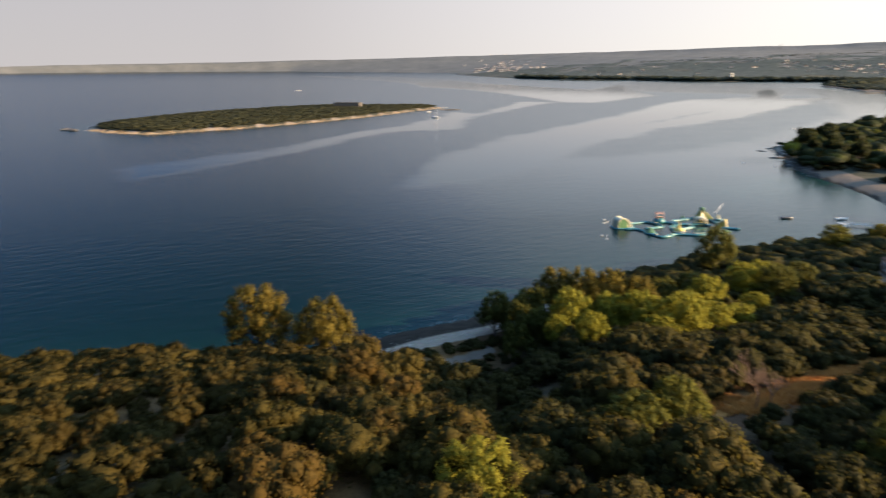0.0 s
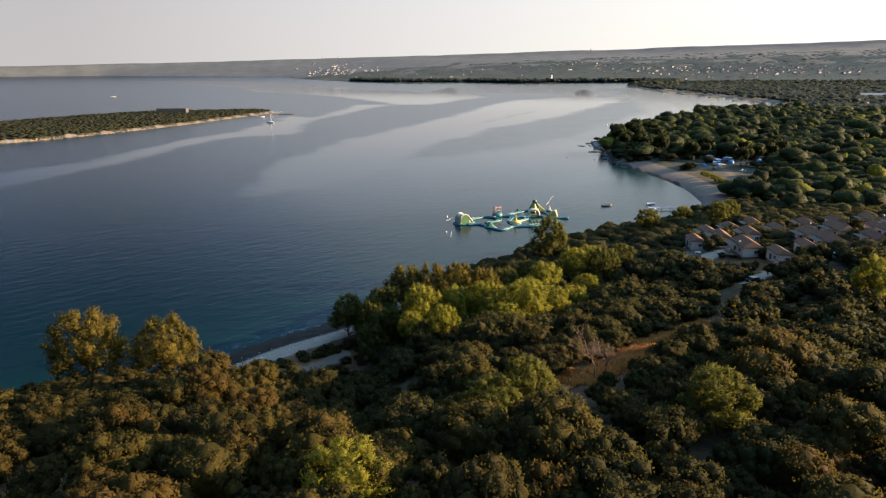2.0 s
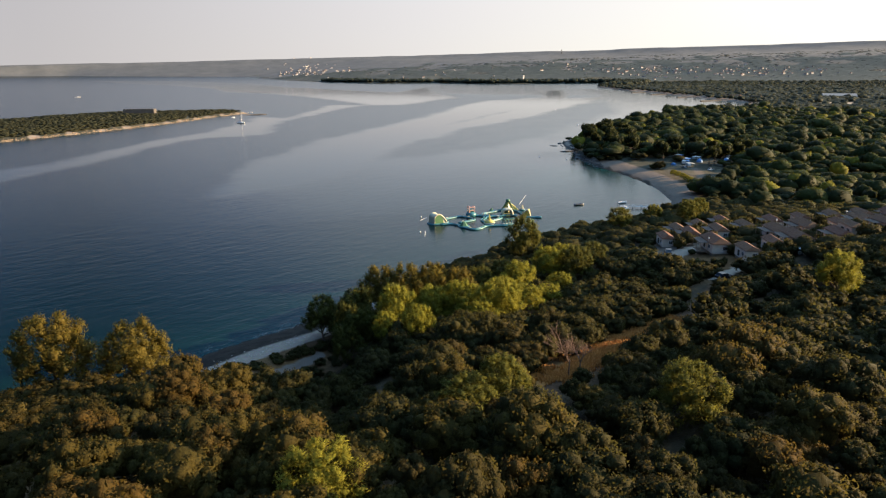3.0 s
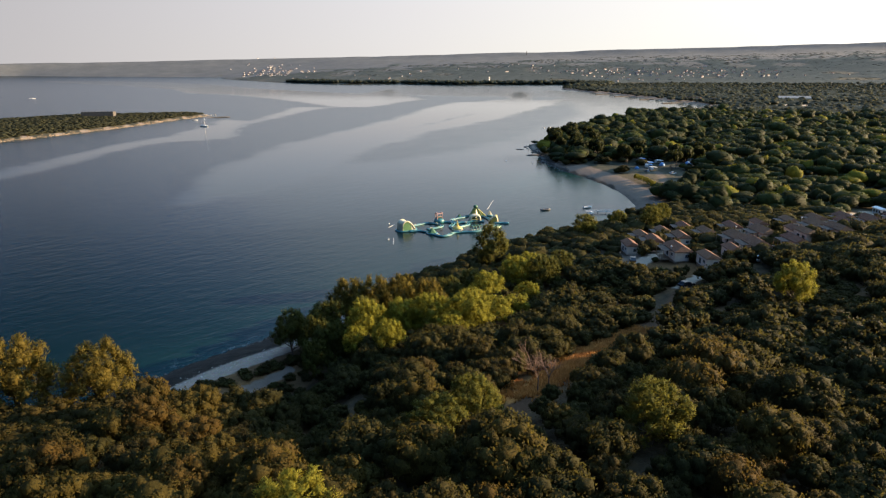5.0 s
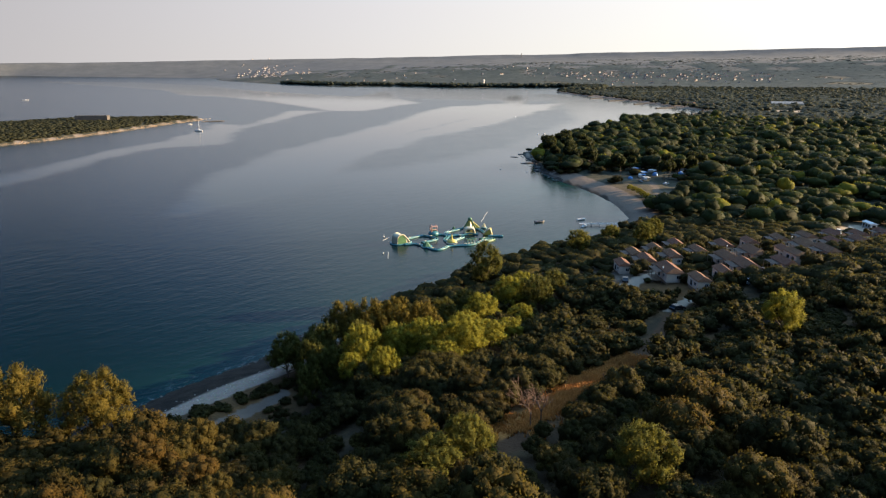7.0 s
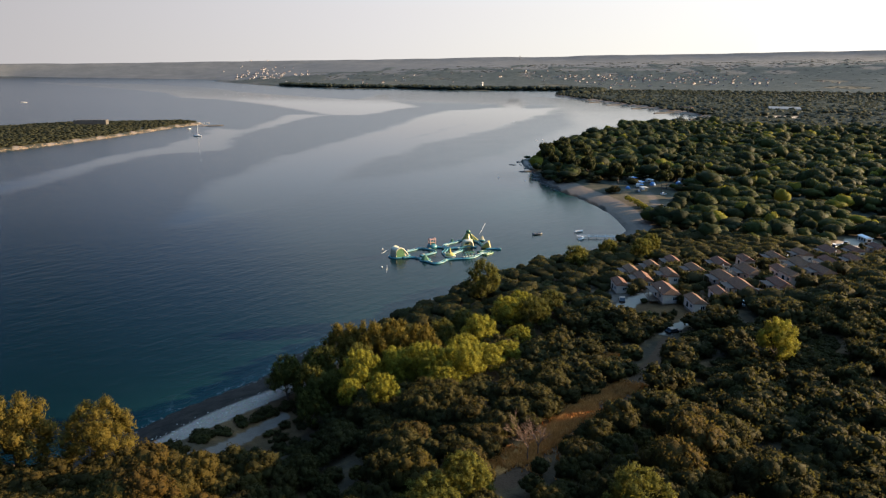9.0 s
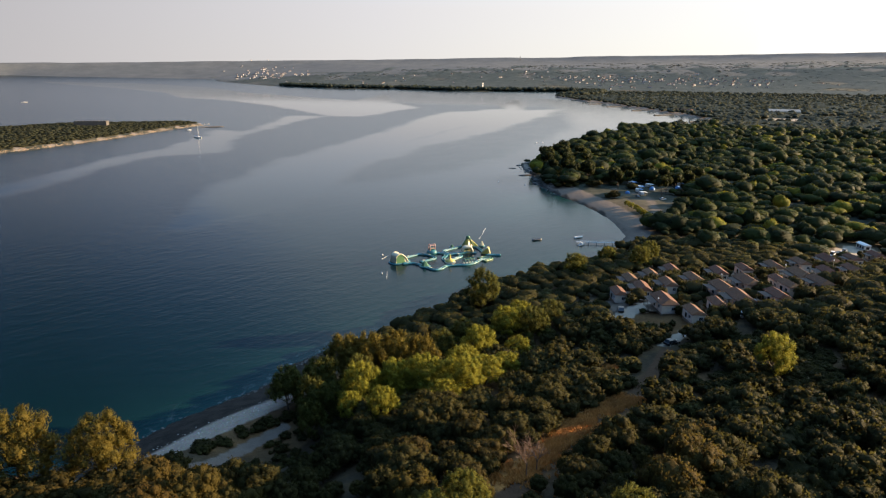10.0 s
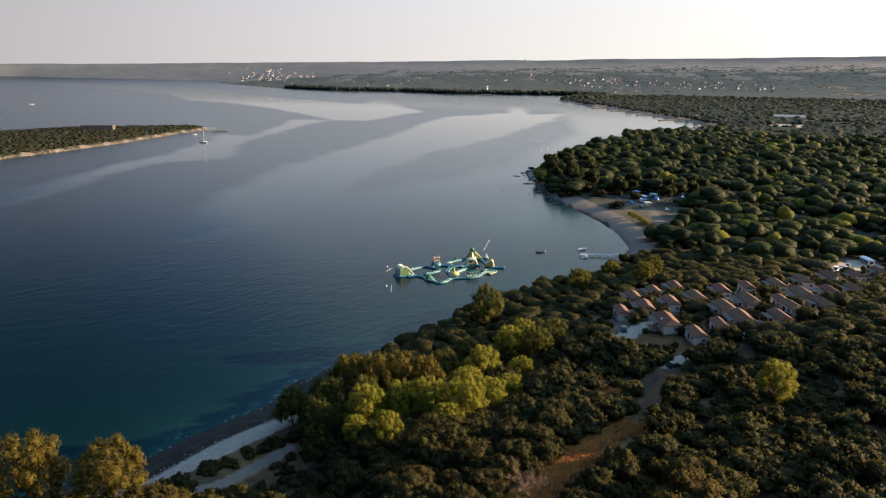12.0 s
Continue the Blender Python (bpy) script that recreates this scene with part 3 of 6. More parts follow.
def crown_arrays(seed, kind, n_lobes, n_cards, card, level, core=0.92, tri=False):
    """Verts, tris of the inner body, quads of the leaf clumps, and soft normals."""
    rng = np.random.default_rng(seed)
    lobes = {"oak": lobes_oak, "pine": lobes_pine, "umbrella": lobes_umbrella}[kind](rng, n_lobes)
    iv, fi = ICO[level]
    V, T, N = [], [], []
    base = 0
    for c, s in lobes:
        jag = 1 + 0.15 * np.sin(iv @ rng.normal(0, 3.5, 3) + rng.uniform(0, 6)) + rng.normal(0, 0.15, len(iv))
        v = iv * np.array(s) * jag[:, None] * core + np.array(c)
        V.append(v), N.append(iv), T.append(fi + base)
        base += len(iv)
    weight = np.array([s[0] * s[2] for _, s in lobes])
    weight[0] *= 0.5 if kind == "pine" else 1.0
    pick = rng.choice(len(lobes), n_cards, p=weight / weight.sum())
    dirs = rng.normal(0, 1, (n_cards, 3))
    dirs[:, 2] += 0.35
    dirs /= np.linalg.norm(dirs, axis=1)[:, None]
    C = np.array([c for c, _ in lobes])[pick]
    S = np.array([s for _, s in lobes])[pick]
    bulge = 1 + 0.14 * np.sin(dirs @ np.array([5.1, 3.7, 4.3]) + pick * 2.1)
    mid = C + dirs * S * (bulge * (rng.uniform(0.7, 1.3, n_cards) if kind == "pine" else rng.uniform(0.9, 1.09, n_cards)))[:, None]
    deep = np.min(np.linalg.norm((mid[:, None] - np.array([c for c, _ in lobes])[None]) / np.array([s for _, s in lobes])[None], axis=2), axis=1)
    keep = deep > (0.55 if kind == "pine" else 0.72)
    mid, dirs = mid[keep], dirs[keep]
    m = len(mid)
    nrm = dirs + rng.normal(0, 0.75, (m, 3))
    nrm /= np.linalg.norm(nrm, axis=1)[:, None]
    ref = rng.normal(0, 1, (m, 3))
    if kind == "pine":
        ref = dirs + np.array([0, 0, 0.9]) + rng.normal(0, 0.3, (m, 3))
    u = ref - nrm * (ref * nrm).sum(1)[:, None]
    u /= np.linalg.norm(u, axis=1)[:, None] + 1e-9
    w = np.cross(nrm, u)
    size = card * rng.uniform(0.6, 1.35, m)
    a, b = u * size[:, None], w * (size * (0.3 if kind == "pine" else 0.7))[:, None]
    fold = nrm * (size * rng.uniform(-0.3, 0.3, m))[:, None]
    corners = [mid - a - b * 0.8, mid + a * 1.2 - b * 0.3, mid + a * 0.2 + b * 1.3] if tri else [mid - a, mid - b + fold, mid + a * 1.1, mid + b + fold]
    k = len(corners)
    V.append(np.stack(corners, 1).reshape(-1, 3))
    N.append(np.repeat(dirs * 0.92 + nrm * 0.2, k, axis=0))
    Q = np.arange(k * m).reshape(-1, k) + base
    N, V = np.concatenate(N), np.concatenate(V)
    V[:, :2] /= np.percentile(np.hypot(V[:, 0], V[:, 1]), 97)
    if kind == "pine":
        V[:, 2] *= 2.0 / np.percentile(V[:, 2], 99.7)
    return V, np.concatenate(T), Q, N / np.linalg.norm(N, axis=1)[:, None]


def dome_arrays(seed, n_cards, card, level=2, flat=0.55, foot=0.45, bumps=15, wide=0.10, proud=0.26):
    """A rounded cushion of a crown, of unit radius: one bumpy body and leaf clumps on it."""
    r = np.random.default_rng(seed)
    knobs = r.normal(0, 1, (bumps, 3))
    knobs[:, 2] = np.abs(knobs[:, 2]) * 0.9 - 0.1
    knobs /= np.linalg.norm(knobs, axis=1)[:, None]
    tall = r.uniform(0.5, 1.0, bumps)

    def reach_of(d):
        near_k = np.exp(-((1 - d @ knobs.T) / wide)) * tall
        return 1.02 - proud + proud * near_k.max(1) + 0.05 * np.sin(d @ np.array([4.1, 2.3, 3.3]) + seed)

    def placed_at(d, f):
        p = d * (reach_of(d) * f)[:, None]
        low = np.where(p[:, 2] < 0, 0.75, 1.0)
        return p * np.column_stack([np.ones(len(p)), np.ones(len(p)), flat * low]) + (0, 0, foot)

    iv, fi = ICO[level]
    body = placed_at(iv, 1 + r.normal(0, 0.035, len(iv)))
    d = r.normal(0, 1, (n_cards, 3))
    d[:, 2] += 0.5
    d /= np.linalg.norm(d, axis=1)[:, None]
    mid = placed_at(d, r.uniform(0.96, 1.07, n_cards))
    nrm = d + r.normal(0, 0.7, (n_cards, 3))
    nrm /= np.linalg.norm(nrm, axis=1)[:, None]
    ref = r.normal(0, 1, (n_cards, 3))
    u = ref - nrm * (ref * nrm).sum(1)[:, None]
    u /= np.linalg.norm(u, axis=1)[:, None] + 1e-9
    w = np.cross(nrm, u)
    size = (card * r.uniform(0.6, 1.35, n_cards))[:, None]
    leaf = np.stack([mid - u * size - w * size * 0.6, mid + u * size * 1.2 - w * size * 0.2, mid + u * size * 0.2 + w * size], 1).reshape(-1, 3)
    V = np.concatenate([body, leaf])
    soft_d = d * (1, 1, 1 / flat)
    soft_b = iv * (1, 1, 1 / flat)
    N = np.concatenate([soft_b / np.linalg.norm(soft_b, axis=1)[:, None], np.repeat(soft_d / np.linalg.norm(soft_d, axis=1)[:, None] * 0.9 + nrm * 0.25, 3, axis=0)])
    Q = np.arange(3 * n_cards).reshape(-1, 3) + len(iv)
    return V, fi, Q, N / np.linalg.norm(N, axis=1)[:, None]


def crown_mesh(name, seed, kind, n_lobes, n_cards, card, mat, level=1):
    v, t, q, n = crown_arrays(seed, kind, n_lobes, n_cards, card, level, 0.6 if kind == "pine" else 0.86, tri=True)
    return fast_mesh(name, v, (t, q), [mat, mat], [0] * len(t) + [1] * len(q), n)


def tube(pts, radii_t, sides=7):
    """Verts and quads of a tapered limb."""
    pts = [Vector(p) for p in pts]
    V, Q = [], []
    for k, p in enumerate(pts):
        way = (pts[min(k + 1, len(pts) - 1)] - pts[max(k - 1, 0)]).normalized()
        side = way.orthogonal().normalized()
        up = way.cross(side)
        for s in range(sides):
            b = 6.283 * s / sides
            V.append(p + (side * math.cos(b) + up * math.sin(b)) * radii_t[k])
        if k:
            o = (k - 1) * sides
            Q += [(o + s, o + (s + 1) % sides, o + sides + (s + 1) % sides, o + sides + s) for s in range(sides)]
    return V, Q


def trunk_mesh(name, seed, kind):
    rng = random.Random(seed)
    V, Q = [], []
    top = 1.35 if kind == "pine" else 0.8
    stems = [([(0, 0, -0.5), (0.03, 0.02, 0.0), (rng.uniform(-.1, .1), rng.uniform(-.1, .1), 0.45 * top), (rng.uniform(-.12, .12), rng.uniform(-.12, .12), top)], [0.07, 0.06, 0.045, 0.02])]
    for k in range(4):
        b, h = 1.57 * k + rng.uniform(-.5, .5), rng.uniform(0.2, 0.6) * top
        q = rng.uniform(0.35, 0.55)
        stems.append(([(0, 0, h), (0.5 * q * math.cos(b), 0.5 * q * math.sin(b), h + 0.14), (q * math.cos(b), q * math.sin(b), h + 0.32)], [0.04, 0.028, 0.012]))
    for pts, rad in stems:
        v, q = tube(pts, rad, 6)
        Q += [tuple(i + len(V) for i in f) for f in q]
        V += v
    return fast_mesh(name, np.array(V), np.array(Q), [M_BARK], smooth=True)


OAKS = [crown_mesh("oak_crown", 10 + k, "oak", 30, 2300, 0.036, M_OAK, 1) for k in range(7)]
BROWNS = [crown_mesh("scrub_crown", 25 + k, "oak", 30, 2300, 0.036, M_BROWN, 1) for k in range(4)]
PINES = [crown_mesh("pine_crown", 40 + k, "pine", 58, 8600, 0.046, M_PINE, 1) for k in range(5)]
GOLD_PINES = [crown_mesh("pine_crown", 46 + k, "pine", 58, 8600, 0.046, M_PINE_GOLD, 1) for k in range(2)]
OLIVE_PINES = [crown_mesh("pine_crown", 56 + k, "pine", 58, 8600, 0.046, M_PINE_OLIVE, 1) for k in range(2)]
SHADED_PINES = [crown_mesh("pine_crown", 50 + k, "pine", 54, 7000, 0.05, M_PINE_SHADED, 1) for k in range(4)]
UMBRELLAS = [crown_mesh("umbrella_crown", 60 + k, "umbrella", 9, 700, 0.10, M_PINE_FAR, 1) for k in range(3)]
OAK_TRUNKS = [trunk_mesh("oak_trunk", 3 + k, "oak") for k in range(3)]
PINE_TRUNKS = [trunk_mesh("pine_trunk", 8 + k, "pine") for k in range(3)]


def tree(name, crown, trunk, x, y, radius, tall, lift, label, group, category="tree", turn=0.0):
    """One tree as a thing: its crown sits lift metres above the ground on its trunk."""
    root = tagged(new(name), label, category, group)
    root.matrix_world = Matrix.Translation((x, y, height(x, y))) @ Matrix.Rotation(turn, 4, "Z")
    t = new("trunk", trunk)
    t.parent, t.scale = root, (radius, radius, lift + radius * 0.4)
    c = new("crown", crown)
    c.parent, c.location, c.scale = root, (0, 0, lift), (radius, radius, tall)
    return root


rng = np.random.default_rng(7)
PINE_SPOTS = [
    # x, y, top, radius, yellowish coastal pines of the grove and the shore
    (-46, 122, 26.0, 7.6), (-31, 119, 24.9, 6.7), (68.6, 160, 20.6, 5.6), (77, 169, 18.5, 4.8),
    (103, 96.5, 34.9, 4.1), (122, 217, 16.8, 5.4), (1, 53, 35.6, 4.4),
    (20.5, 130.5, 23.0, 5.4), (23, 117.5, 23.4, 3.6), (29, 132.5, 21.8, 4.8), (35.6, 130.5, 23.2, 5.2), (43, 126, 24.4, 5.6), (51, 130, 21.0, 5.0), (37, 120.5, 21.5, 4.2),
    (56, 149, 20.6, 5.2), (48, 138, 20.6, 5.0), (66, 145, 18.0, 3.8), (58, 134, 19.2, 4.0), (17, 122.5, 20.6, 3.2), (148, 211, 19.6, 4.8), (163, 226, 16.8, 4.2),
]
OLIVE_SPOTS = [(25.6, 72.5, 32.6, 4.0), (43.3, 57.2, 37.0, 4.4), (20, 69.5, 31.8, 4.6), (146.4, 233, 13.4, 4.6)]
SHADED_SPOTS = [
    # the seaward side of the grove; most carry its shade in darker needles
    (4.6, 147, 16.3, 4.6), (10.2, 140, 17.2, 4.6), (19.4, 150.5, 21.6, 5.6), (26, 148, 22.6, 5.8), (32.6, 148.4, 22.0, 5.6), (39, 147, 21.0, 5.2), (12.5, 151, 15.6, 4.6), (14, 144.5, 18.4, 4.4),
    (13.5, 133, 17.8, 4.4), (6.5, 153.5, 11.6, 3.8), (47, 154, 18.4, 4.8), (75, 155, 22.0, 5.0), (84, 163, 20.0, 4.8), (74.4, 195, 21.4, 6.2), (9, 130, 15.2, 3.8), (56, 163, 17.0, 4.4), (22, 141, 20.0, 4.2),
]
placed = []
for k, (x, y, top, rad) in enumerate(PINE_SPOTS):
    g = height(x, y)
    lift = max(0.14 * (top - g), top - g - 1.9 * rad)
    tree("pine_tree", GOLD_PINES[k] if k < 2 else OLIVE_PINES[k % 2] if k in (5, 19, 20) else PINES[k % 5], PINE_TRUNKS[k % 3], x, y, rad, (top - g - lift) / 2.0, lift, "golden-green coastal pine near the shore" if k < 2 else "olive-green pine standing above the evergreen scrub" if k in (5, 19, 20) else "yellow-green coastal pine standing among evergreen scrub", "coastal pines", turn=k * 1.3)
    placed.append((x, y, rad))
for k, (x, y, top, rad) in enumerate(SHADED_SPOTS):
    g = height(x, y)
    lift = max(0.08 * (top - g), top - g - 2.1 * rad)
    tree("pine_tree", GOLD_PINES[k % 2] if k in (2, 3, 4, 5) else SHADED_PINES[k % 4], PINE_TRUNKS[k % 3], x, y, rad, (top - g - lift) / 2.0, lift, "golden-brown coastal pine at the back of the grove" if k in (2, 3, 4, 5) else "shade-darkened olive-green coastal pine above the pebble beach", "coastal pines", turn=k * 2.1)
    placed.append((x, y, rad))
for k, (x, y, top, rad) in enumerate(OLIVE_SPOTS):
    g = height(x, y)
    lift = max(0.1 * (top - g), top - g - 2.0 * rad)
    tree("pine_tree", OLIVE_PINES[k % 2], PINE_TRUNKS[k % 3], x, y, rad, (top - g - lift) / 2.0, lift, "feathery olive-green pine standing among evergreen scrub", "coastal pines", turn=k * 1.7)
    placed.append((x, y, rad))
placed = np.array(placed)


def scatter(spacing, box, seed, keep_out):
    """Jittered grid over a box, thinned by keep_out."""
    r = np.random.default_rng(seed)
    xs, ys = np.meshgrid(np.arange(box[0], box[2], spacing), np.arange(box[1], box[3], spacing))
    p = np.stack([xs.ravel(), ys.ravel()], -1) + r.uniform(-0.42, 0.42, (xs.size, 2)) * spacing
    return p[keep_out(p)]


OPEN_GROUND = [(TRACK, 3.5), (LANE, 2.6), (YARD, 3.6), (COVE_BEACH[:6], 15), ([(234, 368), (234, 350), (230, 331), (224, 309)], 9), ([(236, 395), (247, 420)], 11), ([(240, 385), (256, 368), (275, 360)], 9), ([(258, 376), (290, 386), (280, 415)], 8), ([(232, 395), (246, 428)], 6), (HOME_BEACH[:4], 23), (HOME_BEACH[1:4], 30), ([(-8, 150), (-3, 122)], 13), (CAMP_CLEAR, 11), ([(262, 382), (300, 400)], 10), (GRASS, 3.2), ([(72, 119), (84, 122)], 3.0), ([(64, 94), (114, 89.6)], 2.8), ([(74, 100.5), (120, 96.5)], 2.8), ([(88, 120.5), (114, 118)], 2.8)]


def free(p, shore_gap=3.5):
    ok = shore(p, MAINLAND) > shore_gap
    for line, w in OPEN_GROUND:
        ok &= line_dist(p, line) > w
    for hx, hy, hr in KEEP:
        ok &= (p[:, 0] - hx) ** 2 + (p[:, 1] - hy) ** 2 > hr * hr
    return ok


KEEP = [(hx, hy, hr * 0.75) for hx, hy, hr in placed] + [(43.2, 95.6, 3.4), (38.6, 91.2, 3.2), (50.4, 101.4, 3.2), (55.6, 105.4, 3.4), (56.6, 82.4, 3)]
HOMES = [(110.5, 167.5), (126.8, 185.4), (119.9, 168.4), (137.1, 187.9), (130.1, 168.9), (147.4, 190.1), (141.8, 171.1), (154.8, 174.5), (115.0, 150.0), (115.3, 137.3),
         (124.8, 139.3), (137.4, 152.0), (133.0, 140.1), (165.3, 174.2), (148.7, 154.5), (176.8, 172.6), (192.8, 176.4), (141.4, 135.0), (156.6, 150.1), (152.4, 142.0),
         (167.8, 152.7), (214.9, 183.9), (235.7, 190.8), (179.0, 152.6), (161.2, 139.6), (191.2, 153.8), (261.3, 201.0)]
KEEP += [(hx - 0.5, hy, 4.4) for hx, hy in HOMES] + [(hx - 2, hy - 6, 2.2) for hx, hy in HOMES if hy > 145] + [(hx - 5, hy - 10, 7.0) for hx, hy in HOMES if hx > 150 and hy > 165] + [(250, 213, 10), (262, 217, 10), (280, 224, 12), (126, 133, 4), (138, 139, 4), (105, 157, 5), (102, 147, 5.5), (100.7, 126, 4), (38.5, 79, 4.0)]


def bearing(p):
    return np.degrees(np.arctan2(p[:, 0], p[:, 1]))


near = scatter(4.7, (-150, -40, 260, 330), 21, free)
nr, nb = np.hypot(near[:, 0], near[:, 1]), bearing(near)
near = near[(nb > -48) & (nb < 70) & (nr < 330)]
nr = np.hypot(near[:, 0], near[:, 1])
order = np.argsort(np.hypot(near[:, 0] - 20, near[:, 1] - 75))
first, rest = near[order[:290]], near[order[290:]]
track_gap = line_dist(first, TRACK)
for k, (x, y) in enumerate(first):
    rad = 1.9 + 3.0 * rng.random() ** 1.9
    if 12 < x < 80 and y > 100:
        rad = min(rad, 4.2)
    if track_gap[k] < 18:
        rad = min(rad, 1.2 + (0.12 if y - 92 < 0.75 * (x - 57) else 0.22) * track_gap[k])
    if ((x - 4) / 9) ** 2 + ((y - 86) / 16) ** 2 < 1:
        rad = min(rad, 2.8)
    brown = rng.random() < (0.04 if x > 0 and y > 84 else np.clip(0.95 - (x + 5) / 42, 0.14 if x > 50 else 0.16, 0.62))
    tree("scrub_oak" if brown else "holm_oak", BROWNS[k % 4] if brown else OAKS[k % 7], OAK_TRUNKS[k % 3], x, y, rad, rad * rng.uniform(1.0, 1.5), rng.uniform(0.2, 0.9), "dry olive-brown oak scrub tree with a rounded crown" if brown else "dark evergreen oak with a dense rounded crown in the scrub", "scrub oaks" if brown else "evergreen oaks", turn=rng.uniform(0, 6.28))


# oaks that stand close to the dirt track
for k, (x, y, rad) in enumerate([(43.2, 95.6, 4.2), (38.6, 91.2, 3.6), (35, 97.4, 4.4), (50.4, 101.4, 3.8), (55.6, 105.4, 4.4), (58.4, 110.4, 4.4), (34, 86.4, 3.8), (50.4, 79.2, 3.6), (56.6, 82.4, 4.2), (45.4, 73.4, 3.6), (28.6, 79.6, 3.6)]):
    tree("holm_oak", OAKS[(k * 3) % 7], OAK_TRUNKS[k % 3], x, y, rad, rad * (1.1 + 0.1 * (k % 3)), 0.4, "olive-green evergreen oak with a dense rounded crown beside the dirt track", "evergreen oaks", turn=k * 1.1)


def thicket(name, spots, templates, mats, size, squash, label, seed, sink=0.1, lift=0.0, power=1.5):
    """Many trees joined into one object: spots are x, y; size and squash are ranges."""
    r = np.random.default_rng(seed)
    zs = land_height(spots)
    V, T, Q, N, tone, tb = [], [], [], [], [], 0
    homes = np.array(HOMES)
    gap = np.hypot(spots[:, None, 0] - homes[None, :, 0], spots[:, None, 1] - homes[None, :, 1])
    before = spots[:, 1] < homes[gap.argmin(1), 1] - 3.5
    room = np.where(before, np.clip(gap.min(1) / 9, 0.72, 1), np.clip(gap.min(1) / 17, 0.52, 1))
    for (x, y), z0, near_home in zip(spots, zs, room):
        v, t, q, n = templates[r.integers(len(templates))]
        b, s = r.uniform(0, 6.28), size[0] + (size[1] - size[0]) * r.random() ** power
        s *= near_home
        h = s * r.uniform(*squash) * (1.15 if s < sum(size) / 2 else 0.88)
        c, sn = math.cos(b), math.sin(b)
        rot = np.array([[c, sn, 0], [-sn, c, 0], [0, 0, 1]])
        V.append((v @ rot) * (s, s, h) + (x, y, z0 - sink * s + lift * s))
        N.append(n @ rot)
        T.append(t + tb), Q.append(q + tb)
        tb += len(v)
        tone.append(np.full(len(v), r.random()))
    V, N, T, Q = np.concatenate(V), np.concatenate(N), np.concatenate(T), np.concatenate(Q)
    me = fast_mesh(name, V, (T, Q), mats, np.concatenate([np.zeros(len(T)), np.ones(len(Q))]), N if len(V) < 1.4e6 else None, smooth=True)
    add_attr(me, "tone", np.concatenate(tone))
    return tagged(new(name, me), label, "trees", kind="stuff")


MID_OAK = [crown_arrays(100 + k, "oak", 15, 560, 0.058, 1, 0.87, tri=True) for k in range(6)]
FINE_OAK = [crown_arrays(108 + k, "oak", 26, 1700, 0.042, 1, 0.82, tri=True) for k in range(5)]
LEAN_OAK = [dome_arrays(120 + k, 230, 0.08, 3, (0.5, 0.6)[k % 2], 0.45, 11, 0.12, 0.34) for k in range(8)]
rest_r = np.hypot(rest[:, 0], rest[:, 1])
thicket("evergreen_wood", rest[rest_r >= 175][rng.random((rest_r >= 175).sum()) < 0.85], LEAN_OAK, [M_OAK_FAR, M_OAK_FAR], (2.2, 4.8), (0.95, 1.4), "dense evergreen oak wood round the holiday homes", 35, power=1.0)
rest = rest[rest_r < 175]
rest = rest[~((rest[:, 0] > 96) & (rest[:, 0] < 150) & (rest[:, 1] > 120) & (rest[:, 1] < 135)) | (rng.random(len(rest)) < 0.8)]
dry = rest[:, 0] < -6
close_by = np.hypot(rest[:, 0], rest[:, 1]) < 95
thicket("near_dry_scrub", rest[dry & close_by & (rng.random(len(rest)) < 0.72)], FINE_OAK, [M_BROWN_FAR, M_BROWN_FAR], (1.6, 4.6), (1.0, 1.6), "golden-brown dry oak scrub on the near slope", 46)
thicket("dry_scrub", rest[dry & ~close_by], MID_OAK, [M_BROWN_FAR, M_BROWN_FAR], (1.8, 4.2), (0.9, 1.3), "golden-brown dry oak scrub on the shore slope", 36)
thicket("evergreen_scrub", rest[~dry & ~close_by], MID_OAK, [M_OAK_FAR, M_OAK_FAR], (1.9, 4.8), (0.95, 1.4), "dense evergreen oak scrub covering the slope", 31)

thicket("near_evergreen_scrub", rest[~dry & close_by], FINE_OAK, [M_OAK_FAR, M_OAK_FAR], (1.8, 4.4), (0.95, 1.3), "dense evergreen oak scrub on the near slope", 47)

# low bushes on the sunny side of the dirt track
bush_r = np.random.default_rng(52)
bushes = np.concatenate([np.stack([bush_r.uniform(a, b, n_b), bush_r.uniform(c - 3.2, c + 3.2, n_b)], -1) for a, b, c, n_b in ((69, 90, 92.6, 60), (90, 114, 90.6, 66), (79, 98, 99.4, 56), (98, 120, 97.4, 60), (98, 116, 119, 56))])
bushes = bushes[line_dist(bushes, TRACK) > 3.6]
thicket("low_scrub", bushes, MID_OAK, [M_OAK_FAR, M_OAK_FAR], (1.0, 2.2), (0.6, 0.9), "low evergreen bushes beside the dirt track", 53)

# small trees between the holiday homes
gr = np.random.default_rng(44)
garden = np.array(HOMES)[gr.integers(0, len(HOMES), 260)] + gr.normal(0, 7.0, (260, 2))
gap_home = np.array([np.hypot(p[0] - np.array(HOMES)[:, 0], p[1] - np.array(HOMES)[:, 1]).min() for p in garden])
garden = garden[(gap_home > 4.4) & (line_dist(garden, YARD) > 3.5) & (line_dist(garden, LANE) > 3) & (np.hypot(garden[:, 0] - 105, garden[:, 1] - 157) > 4)]
thicket("garden_trees", garden, MID_OAK, [M_OAK_FAR, M_OAK_FAR], (1.7, 3.6), (1.2, 1.6), "dark green trees between the holiday homes", 45)

